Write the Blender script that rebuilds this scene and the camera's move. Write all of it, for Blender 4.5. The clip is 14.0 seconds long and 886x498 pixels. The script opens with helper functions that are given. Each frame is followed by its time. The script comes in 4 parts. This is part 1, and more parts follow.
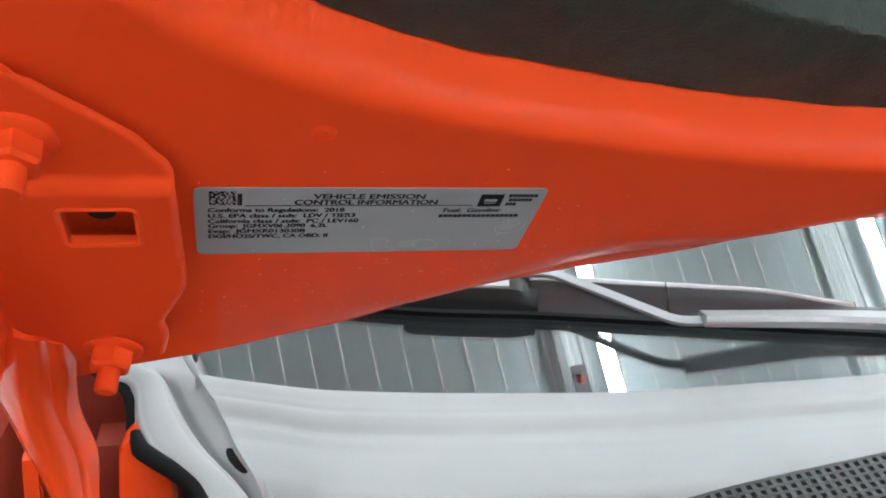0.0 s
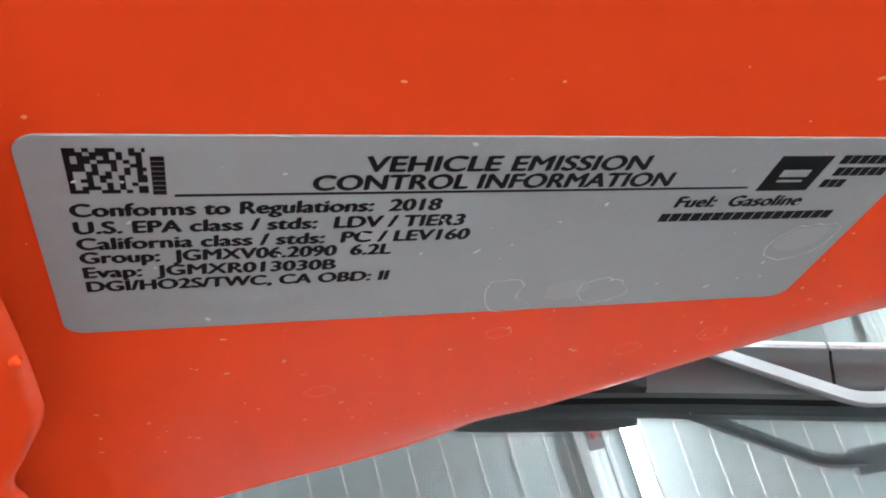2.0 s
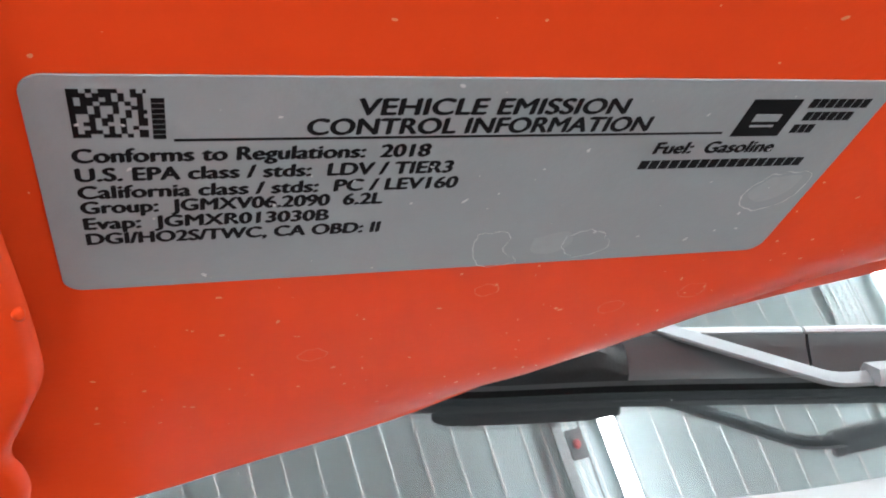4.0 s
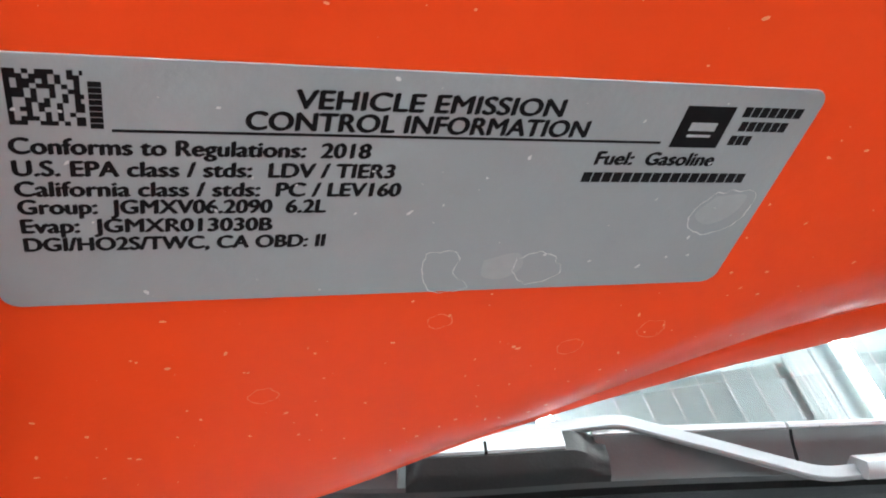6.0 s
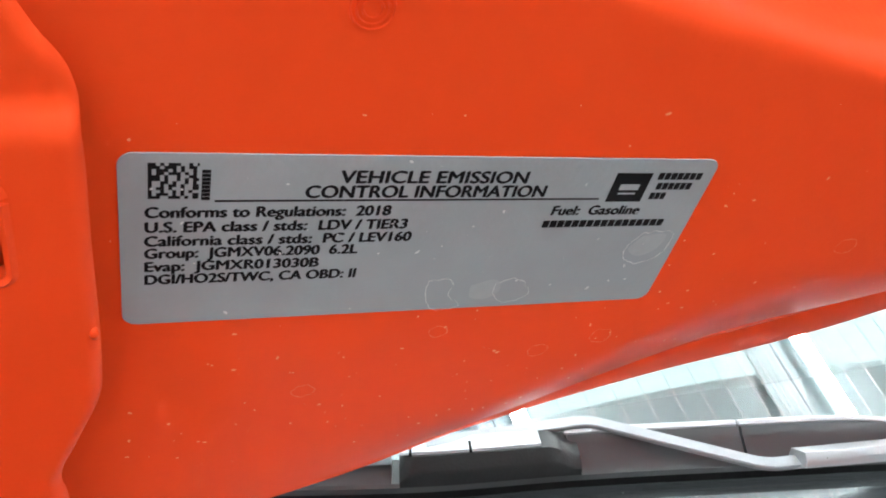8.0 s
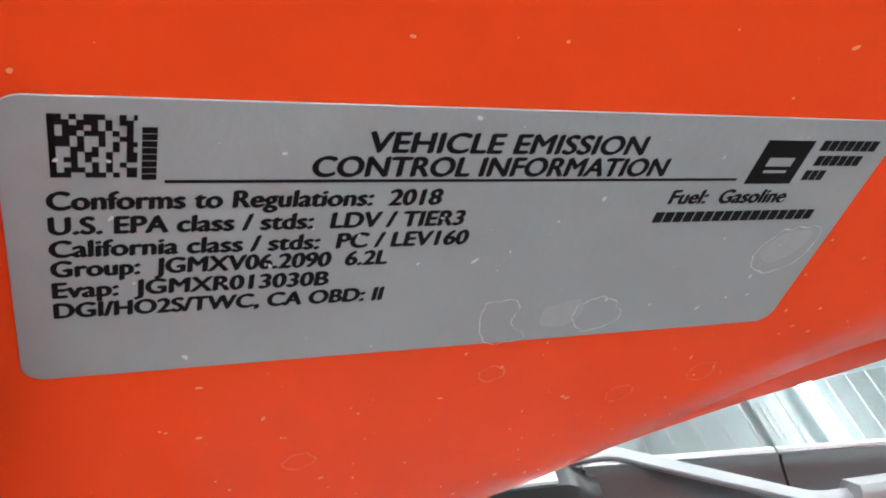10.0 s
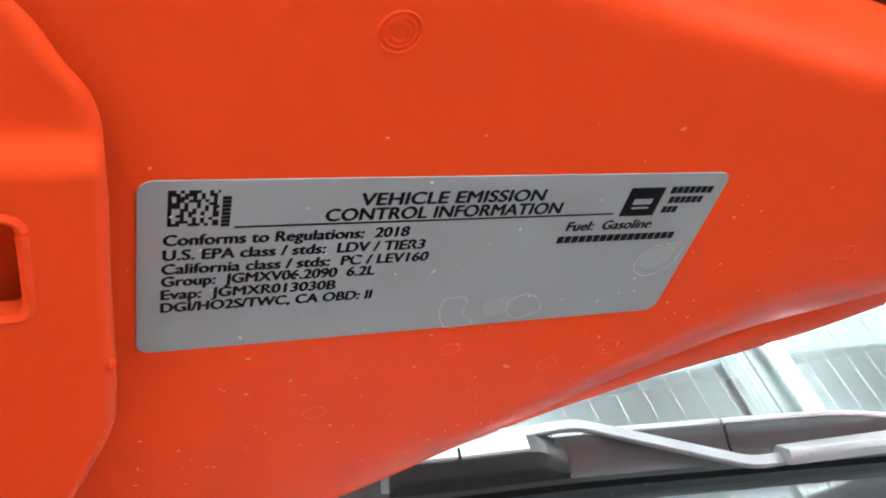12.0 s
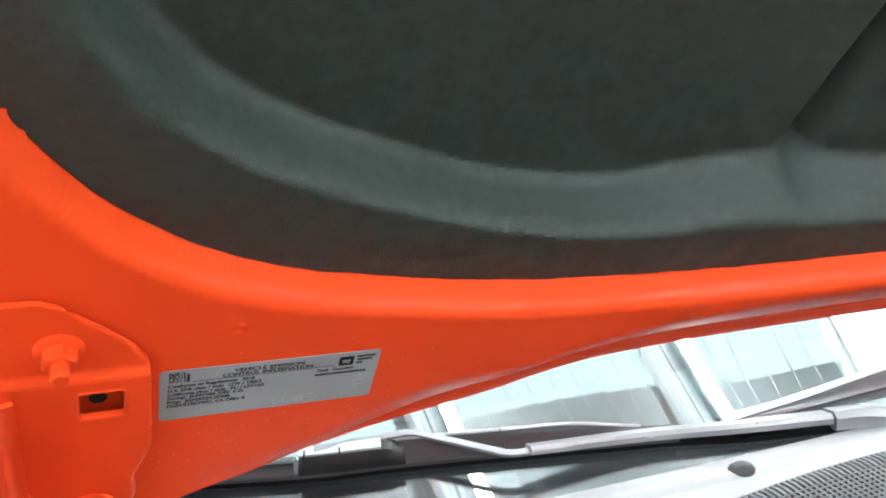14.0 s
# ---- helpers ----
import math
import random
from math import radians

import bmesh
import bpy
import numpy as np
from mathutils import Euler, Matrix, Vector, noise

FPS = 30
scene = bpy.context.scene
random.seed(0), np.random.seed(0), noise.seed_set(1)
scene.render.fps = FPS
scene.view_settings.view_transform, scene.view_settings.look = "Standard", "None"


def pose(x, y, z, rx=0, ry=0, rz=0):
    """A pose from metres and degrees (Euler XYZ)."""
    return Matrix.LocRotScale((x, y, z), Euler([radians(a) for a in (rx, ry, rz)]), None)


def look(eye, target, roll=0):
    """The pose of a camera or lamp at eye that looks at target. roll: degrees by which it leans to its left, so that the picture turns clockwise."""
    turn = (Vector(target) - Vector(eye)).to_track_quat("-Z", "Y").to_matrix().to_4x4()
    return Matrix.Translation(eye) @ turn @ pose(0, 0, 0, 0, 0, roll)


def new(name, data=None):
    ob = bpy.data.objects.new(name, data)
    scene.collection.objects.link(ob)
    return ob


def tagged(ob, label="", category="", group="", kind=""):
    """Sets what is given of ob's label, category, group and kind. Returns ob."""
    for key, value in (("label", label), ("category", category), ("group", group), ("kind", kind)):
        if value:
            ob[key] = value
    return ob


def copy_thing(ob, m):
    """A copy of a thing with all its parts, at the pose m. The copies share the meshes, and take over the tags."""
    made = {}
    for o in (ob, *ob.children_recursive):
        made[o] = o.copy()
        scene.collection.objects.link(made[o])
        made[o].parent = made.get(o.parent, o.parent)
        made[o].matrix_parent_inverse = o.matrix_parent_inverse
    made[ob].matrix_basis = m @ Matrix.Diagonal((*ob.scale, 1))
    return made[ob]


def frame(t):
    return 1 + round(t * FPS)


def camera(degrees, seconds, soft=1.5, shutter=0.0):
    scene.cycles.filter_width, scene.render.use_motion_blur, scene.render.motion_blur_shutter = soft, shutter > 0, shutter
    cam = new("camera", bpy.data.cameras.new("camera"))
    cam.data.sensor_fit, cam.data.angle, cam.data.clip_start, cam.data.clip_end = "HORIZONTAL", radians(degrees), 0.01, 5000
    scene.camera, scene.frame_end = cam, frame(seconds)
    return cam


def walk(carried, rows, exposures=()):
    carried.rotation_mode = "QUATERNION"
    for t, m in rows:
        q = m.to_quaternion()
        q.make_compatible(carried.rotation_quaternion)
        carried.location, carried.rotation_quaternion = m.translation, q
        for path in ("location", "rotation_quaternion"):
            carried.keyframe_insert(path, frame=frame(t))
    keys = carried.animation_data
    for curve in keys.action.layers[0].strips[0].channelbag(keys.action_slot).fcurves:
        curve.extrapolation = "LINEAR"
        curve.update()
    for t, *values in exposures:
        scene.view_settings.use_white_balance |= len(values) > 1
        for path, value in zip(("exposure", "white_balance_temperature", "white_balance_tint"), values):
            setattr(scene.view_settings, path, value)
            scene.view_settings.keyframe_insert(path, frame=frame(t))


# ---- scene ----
cam = camera(54.2, 14.0, soft=1.9)
ROWS = [
    (0.0, 0.0002, -0.0007, 1.2984, 72.35, 0.12, -12.96),
    (0.5, 0.0136, 0.0943, 1.2662, 75.12, 0.70, -13.79),
    (1.0, 0.0019, 0.1387, 1.2578, 75.69, 1.25, -14.07),
    (1.5, 0.0016, 0.1554, 1.2523, 75.77, 1.47, -14.26),
    (2.0, 0.0033, 0.1630, 1.2473, 76.27, 1.71, -14.89),
    (2.5, 0.0046, 0.1644, 1.2466, 76.44, 1.90, -15.34),
    (5.0, -0.0028, 0.1545, 1.2324, 80.65, 3.13, -17.52),
    (5.5, -0.0016, 0.1561, 1.2279, 85.47, 3.36, -17.73),
    (6.0, 0.0037, 0.1547, 1.2215, 86.56, 3.83, -17.70),
    (6.5, 0.0021, 0.1523, 1.2236, 86.93, 3.91, -17.43),
    (7.0, 0.0008, 0.1534, 1.2231, 87.21, 4.16, -17.69),
    (7.5, -0.0054, 0.1251, 1.2363, 87.79, 4.16, -18.81),
    (8.0, -0.0129, 0.1136, 1.2271, 87.45, 4.40, -19.12),
    (8.2, -0.0107, 0.1165, 1.2264, 87.26, 4.40, -19.98),
    (10.3, -0.0077, 0.1723, 1.2251, 87.88, 5.10, -21.51),
    (10.5, -0.0081, 0.1725, 1.2248, 87.65, 5.16, -21.48),
    (11.0, -0.0072, 0.1412, 1.2329, 87.98, 5.14, -21.02),
    (11.5, -0.0244, 0.1155, 1.2368, 87.65, 5.38, -21.80),
    (12.0, -0.0215, 0.1183, 1.2316, 87.18, 5.53, -21.65),
    (12.5, -0.0230, 0.1218, 1.2317, 87.23, 5.72, -21.67),
    (13.0, -0.0198, 0.1189, 1.2322, 87.18, 5.77, -21.62),
    (13.5, -0.0153, 0.0506, 1.2604, 87.02, 6.00, -21.39),
    (14.0, -0.0344, -0.1720, 1.3091, 86.34, 5.95, -21.85),
]
EXPOSURES = [(0.0, 0.71), (0.5, 1.06), (1.0, 1.24), (2.5, 1.31), (5.0, 1.23), (5.4, 1.44), (7.5, 1.43), (11.0, 1.44), (11.5, 1.51), (12.0, 1.38), (12.5, 1.34), (14.0, 1.31)]
walk(cam, [(t, pose(*r)) for t, *r in ROWS], EXPOSURES)

# ---- daylight and lamps ----
SUN_ELEVATION, SUN_AZIMUTH = 52.0, 200.0
world = bpy.data.worlds.new("sky")
scene.world = world
world.use_nodes = True
wn = world.node_tree.nodes
sky = wn.new("ShaderNodeTexSky")
sky.sky_type, sky.sun_disc = "NISHITA", False
sky.sun_elevation, sky.sun_rotation = radians(SUN_ELEVATION), radians(SUN_AZIMUTH)
wn["Background"].inputs["Strength"].default_value = 0.15
world.node_tree.links.new(sky.outputs[0], wn["Background"].inputs["Color"])
sun_data = bpy.data.lights.new("sun", "SUN")
sun_data.energy, sun_data.angle, sun_data.color = 5.0, radians(0.5), (1.0, 0.96, 0.9)
sun = new("sun", sun_data)
sx = math.sin(radians(SUN_AZIMUTH)) * math.cos(radians(SUN_ELEVATION))
sy = math.cos(radians(SUN_AZIMUTH)) * math.cos(radians(SUN_ELEVATION))
sun.matrix_world = look((12 * sx, 12 * sy, 14), (0, 0, 14 - 12 * math.sin(radians(SUN_ELEVATION))))
# Fill lamp added in an unseen doorway to brighten the hood's underside.
door_data = bpy.data.lights.new("doorway_fill", "AREA")
door_data.shape, door_data.size, door_data.size_y, door_data.energy = "RECTANGLE", 6.0, 3.6, 60
door_data.color = (0.94, 0.98, 1.0)
new("doorway_fill", door_data).matrix_world = look((4.2, -10.95, 2.1), (4.2, 0.0, 2.1))


# ---- materials ----
def material(name, colour, rough=0.5, metal=0.0, spec=0.5, mottle=0.0, mottle_scale=20.0, grain=0.0, grain_scale=400.0, rough_var=0.0, coat=0.0, coat_rough=0.1):
    """A surface with broad mottling of its colour, a fine relief and an uneven gloss."""
    m = bpy.data.materials.new(name)
    m.use_nodes = True
    nt = m.node_tree
    b = nt.nodes["Principled BSDF"]
    b.inputs["Base Color"].default_value = (*colour, 1)
    b.inputs["Roughness"].default_value = rough
    b.inputs["Metallic"].default_value = metal
    b.inputs["Specular IOR Level"].default_value = spec
    b.inputs["Coat Weight"].default_value = coat
    b.inputs["Coat Roughness"].default_value = coat_rough
    co = nt.nodes.new("ShaderNodeTexCoord")
    if mottle:
        n = nt.nodes.new("ShaderNodeTexNoise")
        n.inputs["Scale"].default_value, n.inputs["Detail"].default_value = mottle_scale, 6
        r = nt.nodes.new("ShaderNodeMapRange")
        r.inputs["To Min"].default_value, r.inputs["To Max"].default_value = 1 - mottle, 1 + mottle
        mul = nt.nodes.new("ShaderNodeMix")
        mul.data_type, mul.blend_type = "RGBA", "MULTIPLY"
        mul.inputs["Factor"].default_value = 1
        mul.inputs["A"].default_value = (*colour, 1)
        nt.links.new(co.outputs["Object"], n.inputs["Vector"])
        nt.links.new(n.outputs["Fac"], r.inputs["Value"])
        nt.links.new(r.outputs["Result"], mul.inputs["B"])
        nt.links.new(mul.outputs["Result"], b.inputs["Base Color"])
    if rough_var:
        n = nt.nodes.new("ShaderNodeTexNoise")
        n.inputs["Scale"].default_value, n.inputs["Detail"].default_value = mottle_scale * 2.3, 5
        r = nt.nodes.new("ShaderNodeMapRange")
        r.inputs["To Min"].default_value, r.inputs["To Max"].default_value = rough - rough_var, rough + rough_var
        nt.links.new(co.outputs["Object"], n.inputs["Vector"])
        nt.links.new(n.outputs["Fac"], r.inputs["Value"])
        nt.links.new(r.outputs["Result"], b.inputs["Roughness"])
    if grain:
        n = nt.nodes.new("ShaderNodeTexNoise")
        n.inputs["Scale"].default_value, n.inputs["Detail"].default_value = grain_scale, 3
        bump = nt.nodes.new("ShaderNodeBump")
        bump.inputs["Strength"].default_value, bump.inputs["Distance"].default_value = grain, 0.002
        nt.links.new(co.outputs["Object"], n.inputs["Vector"])
        nt.links.new(n.outputs["Fac"], bump.inputs["Height"])
        nt.links.new(bump.outputs["Normal"], b.inputs["Normal"])
    return m


ORANGE = material("orange_paint", (0.80, 0.069, 0.015), 0.40, spec=0.07, mottle=0.03, mottle_scale=14, grain=0.03, grain_scale=500, rough_var=0.08, coat=0.07, coat_rough=0.10)
ORANGE_GLOSS = material("glossy_orange_paint", (0.78, 0.065, 0.012), 0.14, mottle=0.05, mottle_scale=20, grain=0.03, grain_scale=300, coat=0.6)
# Orange paint with the hinge cavity's shade put into its colour.
ORANGE_SHADED = material("shaded_orange_paint", (0.20, 0.018, 0.007), 0.5, mottle=0.25, mottle_scale=40, grain=0.1, grain_scale=300)
MAT_BLACK = material("black_fibre_mat", (0.026, 0.038, 0.033), 0.55, spec=0.45, mottle=0.5, mottle_scale=140, grain=0.26, grain_scale=900, rough_var=0.08)
LABEL_GREY = material("grey_label_film", (0.280, 0.307, 0.322), 0.42, mottle=0.06, mottle_scale=60, grain=0.04, grain_scale=700, rough_var=0.08)
INK = material("black_label_ink", (0.006, 0.006, 0.007), 0.6, spec=0.12, mottle=0.2, mottle_scale=900)
LABEL_WEAR = material("label_wear", (0.55, 0.56, 0.57), 0.6, mottle=0.2, mottle_scale=800)
MARK = material("dried_water_mark", (0.80, 0.16, 0.075), 0.6, mottle=0.2, mottle_scale=900)
CHIP = material("pale_paint_fleck", (0.82, 0.30, 0.17), 0.6, mottle=0.2, mottle_scale=900)
COWL_GREY = material("grey_cowl_plastic", (0.275, 0.281, 0.29), 0.38, mottle=0.06, mottle_scale=25, grain=0.08, grain_scale=900, rough_var=0.08)
SLAT_GREY = material("grille_slat_plastic", (0.17, 0.174, 0.18), 0.45, mottle=0.1, mottle_scale=60, grain=0.1, grain_scale=900)
GRILLE_GREY = material("grille_plastic", (0.028, 0.029, 0.031), 0.5, mottle=0.1, mottle_scale=60, grain=0.1, grain_scale=900)
RUBBER = material("black_rubber", (0.006, 0.006, 0.0065), 0.7, spec=0.1, mottle=0.3, mottle_scale=80, grain=0.15, grain_scale=700)
WIPER_GREY = material("wiper_paint", (0.30, 0.305, 0.32), 0.3, metal=0.55, mottle=0.05, mottle_scale=60, grain=0.04, grain_scale=600, rough_var=0.06)
BLADE_GREY = material("wiper_blade_plastic", (0.034, 0.035, 0.038), 0.30, spec=0.5, mottle=0.15, mottle_scale=60, grain=0.05, grain_scale=600)
CONNECTOR = material("connector_plastic", (0.011, 0.011, 0.012), 0.45, spec=0.25, mottle=0.3, mottle_scale=90, grain=0.08, grain_scale=700)
ROD_GREY = material("arm_rod_paint", (0.20, 0.205, 0.22), 0.34, metal=0.45, mottle=0.05, mottle_scale=60, grain=0.04, grain_scale=600, rough_var=0.06)
LABEL_HAZE = material("dried_film_haze", (0.325, 0.350, 0.364), 0.5, mottle=0.10, mottle_scale=500)
DARK = material("dark_plastic", (0.018, 0.018, 0.02), 0.6, mottle=0.3, mottle_scale=12, grain=0.1, grain_scale=300)
CONCRETE = material("sealed_concrete", (0.30, 0.30, 0.29), 0.45, mottle=0.2, mottle_scale=1.2, grain=0.1, grain_scale=60, rough_var=0.1)
PANEL = material("white_steel_panel", (0.74, 0.80, 0.82), 0.4, mottle=0.04, mottle_scale=2, rough_var=0.06)
LINER = material("grey_white_liner_sheet", (0.58, 0.69, 0.71), 0.7, spec=0.2, mottle=0.04, mottle_scale=2, rough_var=0.06)
RIB_WHITE = material("white_rib_cover", (0.84, 0.87, 0.87), 0.6, mottle=0.03, mottle_scale=3)
WALL_PAINT = material("painted_wall", (0.50, 0.51, 0.50), 0.6, mottle=0.05, mottle_scale=1.5, grain=0.05, grain_scale=80)
STEEL = material("grey_steel", (0.10, 0.105, 0.11), 0.5, metal=0.3, mottle=0.1, mottle_scale=5)
BEAM_GREY = material("grey_beam_paint", (0.30, 0.32, 0.33), 0.5, mottle=0.1, mottle_scale=5)
RED = material("red_enamel", (0.30, 0.03, 0.03), 0.4, mottle=0.1, mottle_scale=30)

GLASS = bpy.data.materials.new("windshield_glass")
GLASS.use_nodes = True
gb = GLASS.node_tree.nodes["Principled BSDF"]
gb.inputs["Base Color"].default_value = (0.58, 0.64, 0.65, 1)
gb.inputs["Roughness"].default_value, gb.inputs["IOR"].default_value = 0.0, 2.35
gb.inputs["Transmission Weight"].default_value = 1.0

TUBE = bpy.data.materials.new("lamp_tube")
TUBE.use_nodes = True
tb = TUBE.node_tree.nodes["Principled BSDF"]
tb.inputs["Emission Color"].default_value = (0.95, 0.99, 1.0, 1)
tb.inputs["Emission Strength"].default_value = 23.0

GLOW = bpy.data.materials.new("lamp_diffuser")
GLOW.use_nodes = True
GLOW.node_tree.nodes["Principled BSDF"].inputs["Emission Color"].default_value = (0.95, 0.99, 1.0, 1)
GLOW.node_tree.nodes["Principled BSDF"].inputs["Emission Strength"].default_value = 9.0

FRP = bpy.data.materials.new("translucent_roof_sheet")
FRP.use_nodes = True
fn = FRP.node_tree
tr = fn.nodes.new("ShaderNodeBsdfTranslucent")
tr.inputs["Color"].default_value = (0.80, 0.97, 0.93, 1)
fmix = fn.nodes.new("ShaderNodeMixShader")
fmix.inputs[0].default_value = 0.12
fn.nodes["Principled BSDF"].inputs["Base Color"].default_value = (0.7, 0.85, 0.8, 1)
fn.links.new(tr.outputs[0], fmix.inputs[1])
fn.links.new(fn.nodes["Principled BSDF"].outputs[0], fmix.inputs[2])
fn.links.new(fmix.outputs[0], fn.nodes["Material Output"].inputs["Surface"])


# ---- mesh helpers ----
def part(name, bm, mat, parent=None, label="", smooth=False, angle=35):
    """Links a bmesh as one mesh object under a thing or a part."""
    me = bpy.data.meshes.new(name)
    bmesh.ops.recalc_face_normals(bm, faces=bm.faces)
    bm.to_mesh(me)
    bm.free()
    if smooth:
        for p in me.polygons:
            p.use_smooth = True
        me.set_sharp_from_angle(angle=radians(angle))
    me.materials.append(mat)
    ob = new(name, me)
    if parent:
        ob.parent = parent
    return tagged(ob, label)


def grid_part(name, pts, mat, parent=None, label="", thick=0.0):
    """A smooth sheet over a grid of places; thick pushes a back face along the local normal."""
    rows, cols = len(pts), len(pts[0])
    flat = np.array(pts, float).reshape(-1, 3)
    idx = np.arange(rows * cols).reshape(rows, cols)
    a, b, c, d = idx[:-1, :-1].ravel(), idx[:-1, 1:].ravel(), idx[1:, 1:].ravel(), idx[1:, :-1].ravel()
    faces = np.stack([a, b, c, d], 1).tolist()
    me = bpy.data.meshes.new(name)
    me.from_pydata(flat.tolist(), [], faces)
    me.update()
    if thick:
        bm = bmesh.new()
        bm.from_mesh(me)
        bmesh.ops.solidify(bm, geom=bm.faces[:], thickness=thick)
        bmesh.ops.recalc_face_normals(bm, faces=bm.faces)
        bm.to_mesh(me)
        bm.free()
    for p in me.polygons:
        p.use_smooth = True
    me.set_sharp_from_angle(angle=radians(50))
    me.materials.append(mat)
    ob = new(name, me)
    if parent:
        ob.parent = parent
    return tagged(ob, label)


def slab(outline, z0, z1, bevel=0.0, seg=2):
    """A flat shape of that outline between two heights, with rounded rims."""
    bm = bmesh.new()
    face = bm.faces.new([bm.verts.new((x, y, z0)) for x, y in outline])
    top = bmesh.ops.extrude_face_region(bm, geom=[face])
    bmesh.ops.translate(bm, verts=[v for v in top["geom"] if isinstance(v, bmesh.types.BMVert)], vec=(0, 0, z1 - z0))
    if bevel:
        hi = max(z0, z1)
        lip = [e for e in bm.edges if all(abs(v.co.z - hi) < 1e-7 for v in e.verts)]
        bmesh.ops.bevel(bm, geom=lip, offset=bevel, segments=seg, affect="EDGES", profile=0.5)
    return bm


def box(x0, x1, y0, y1, z0, z1, bevel=0.0):
    bm = bmesh.new()
    bmesh.ops.create_cube(bm, size=1, matrix=Matrix.Translation(((x0 + x1) / 2, (y0 + y1) / 2, (z0 + z1) / 2)) @ Matrix.Diagonal((x1 - x0, y1 - y0, z1 - z0, 1)))
    if bevel:
        bmesh.ops.bevel(bm, geom=bm.edges[:], offset=bevel, segments=2, affect="EDGES")
    return bm


def rounded(x0, x1, y0, y1, r, n=6):
    pts = []
    for cx, cy, a0 in ((x1 - r, y1 - r, 0), (x0 + r, y1 - r, 90), (x0 + r, y0 + r, 180), (x1 - r, y0 + r, 270)):
        for k in range(n + 1):
            a = radians(a0 + 90 * k / n)
            pts.append((cx + r * math.cos(a), cy + r * math.sin(a)))
    return pts


def lathe(profile, n=24, m=Matrix.Identity(4)):
    """A turned shape: profile of (radius, height)."""
    bm = bmesh.new()
    rings = [[bm.verts.new((r * math.cos(2 * math.pi * k / n), r * math.sin(2 * math.pi * k / n), h)) for k in range(n)] for r, h in profile]
    for lo, hi in zip(rings, rings[1:]):
        for k in range(n):
            bm.faces.new((lo[k], lo[(k + 1) % n], hi[(k + 1) % n], hi[k]))
    bm.faces.new(rings[0])
    bm.faces.new(rings[-1])
    bm.transform(m)
    return bm


def sweep(path, section, up=Vector((0, 0, 1)), scales=None):
    """A closed section (side, up) carried along a path of places."""
    bm = bmesh.new()
    path = [Vector(p) for p in path]
    rings = []
    for i, p in enumerate(path):
        d = (path[min(i + 1, len(path) - 1)] - path[max(i - 1, 0)]).normalized()
        side = d.cross(up).normalized()
        u = side.cross(d).normalized()
        s = scales[i] if scales else (1, 1)
        rings.append([bm.verts.new(p + side * a * s[0] + u * b * s[1]) for a, b in section])
    n = len(section)
    for lo, hi in zip(rings, rings[1:]):
        for k in range(n):
            bm.faces.new((lo[k], lo[(k + 1) % n], hi[(k + 1) % n], hi[k]))
    bm.faces.new(rings[0])
    bm.faces.new(rings[-1])
    return bm


def spline(xs, ys):
    """A smooth curve through a few stations (monotone cubic)."""
    xs, ys = np.array(xs, float), np.array(ys, float)
    h, d = np.diff(xs), np.diff(ys) / np.diff(xs)
    m = np.concatenate([[d[0]], (d[:-1] * h[1:] + d[1:] * h[:-1]) / (h[:-1] + h[1:]), [d[-1]]])

    def f(x):
        x = np.clip(x, xs[0], xs[-1])
        k = np.clip(np.searchsorted(xs, x) - 1, 0, len(h) - 1)
        t = (x - xs[k]) / h[k]
        return ((2 * t**3 - 3 * t**2 + 1) * ys[k] + (t**3 - 2 * t**2 + t) * h[k] * m[k] + (-2 * t**3 + 3 * t**2) * ys[k + 1] + (t**3 - t**2) * h[k] * m[k + 1])
    return f


def curve_points(pts, n):
    """n places along a smooth curve through a few places."""
    pts = np.array(pts, float)
    s = np.concatenate([[0], np.cumsum(np.linalg.norm(np.diff(pts, axis=0), axis=1))])
    q = np.linspace(0, s[-1], n)
    return np.stack([spline(s, pts[:, k])(q) for k in range(pts.shape[1])], 1)


def smoothstep(x):
    x = np.clip(x, 0, 1)
    return x * x * (3 - 2 * x)


def empty(name, m, label, category, kind="", group=""):
    e = new(name)
    e.empty_display_size = 0.05
    e.matrix_world = m
    return tagged(e, label, category, group, kind)


# ---- the building ----
X0, X1, Y0, Y1, ROOF = -6.5, 10.5, -11.0, 6.0, 5.3
tagged(part("floor", box(X0 - 0.3, X1 + 0.3, Y0 - 0.3, Y1 + 0.3, -0.2, 0.0), CONCRETE), "sealed grey concrete workshop floor", "floor", kind="structure")
tagged(part("ground", box(-60, 60, -80, 60, -0.5, -0.21), CONCRETE), "pale concrete yard outside the workshop", "ground", kind="structure")
tagged(part("wall_west", box(X0 - 0.2, X0, Y0, Y1, 0, ROOF), WALL_PAINT), "plain pale painted workshop wall", "wall", kind="structure")
tagged(part("wall_east", box(X1, X1 + 0.2, Y0, Y1, 0, ROOF), WALL_PAINT), "plain pale painted workshop wall", "wall", kind="structure")
tagged(part("wall_north", box(X0 - 0.2, X1 + 0.2, Y1, Y1 + 0.2, 0, ROOF), WALL_PAINT), "plain pale painted workshop wall", "wall", kind="structure")
# The doorway is unseen, added together with its fill lamp.
DOOR = (1.2, 7.2, 4.0)
bm = box(X0 - 0.2, DOOR[0], Y0 - 0.2, Y0, 0, ROOF)
for extra in (box(DOOR[1], X1 + 0.2, Y0 - 0.2, Y0, 0, ROOF), box(DOOR[0], DOOR[1], Y0 - 0.2, Y0, DOOR[2], ROOF)):
    tmp = bpy.data.meshes.new("tmp")
    extra.to_mesh(tmp)
    bm.from_mesh(tmp)
    bpy.data.meshes.remove(tmp)
    extra.free()
tagged(part("wall_south", bm, WALL_PAINT), "pale painted workshop wall with a wide open doorway", "wall", kind="structure")

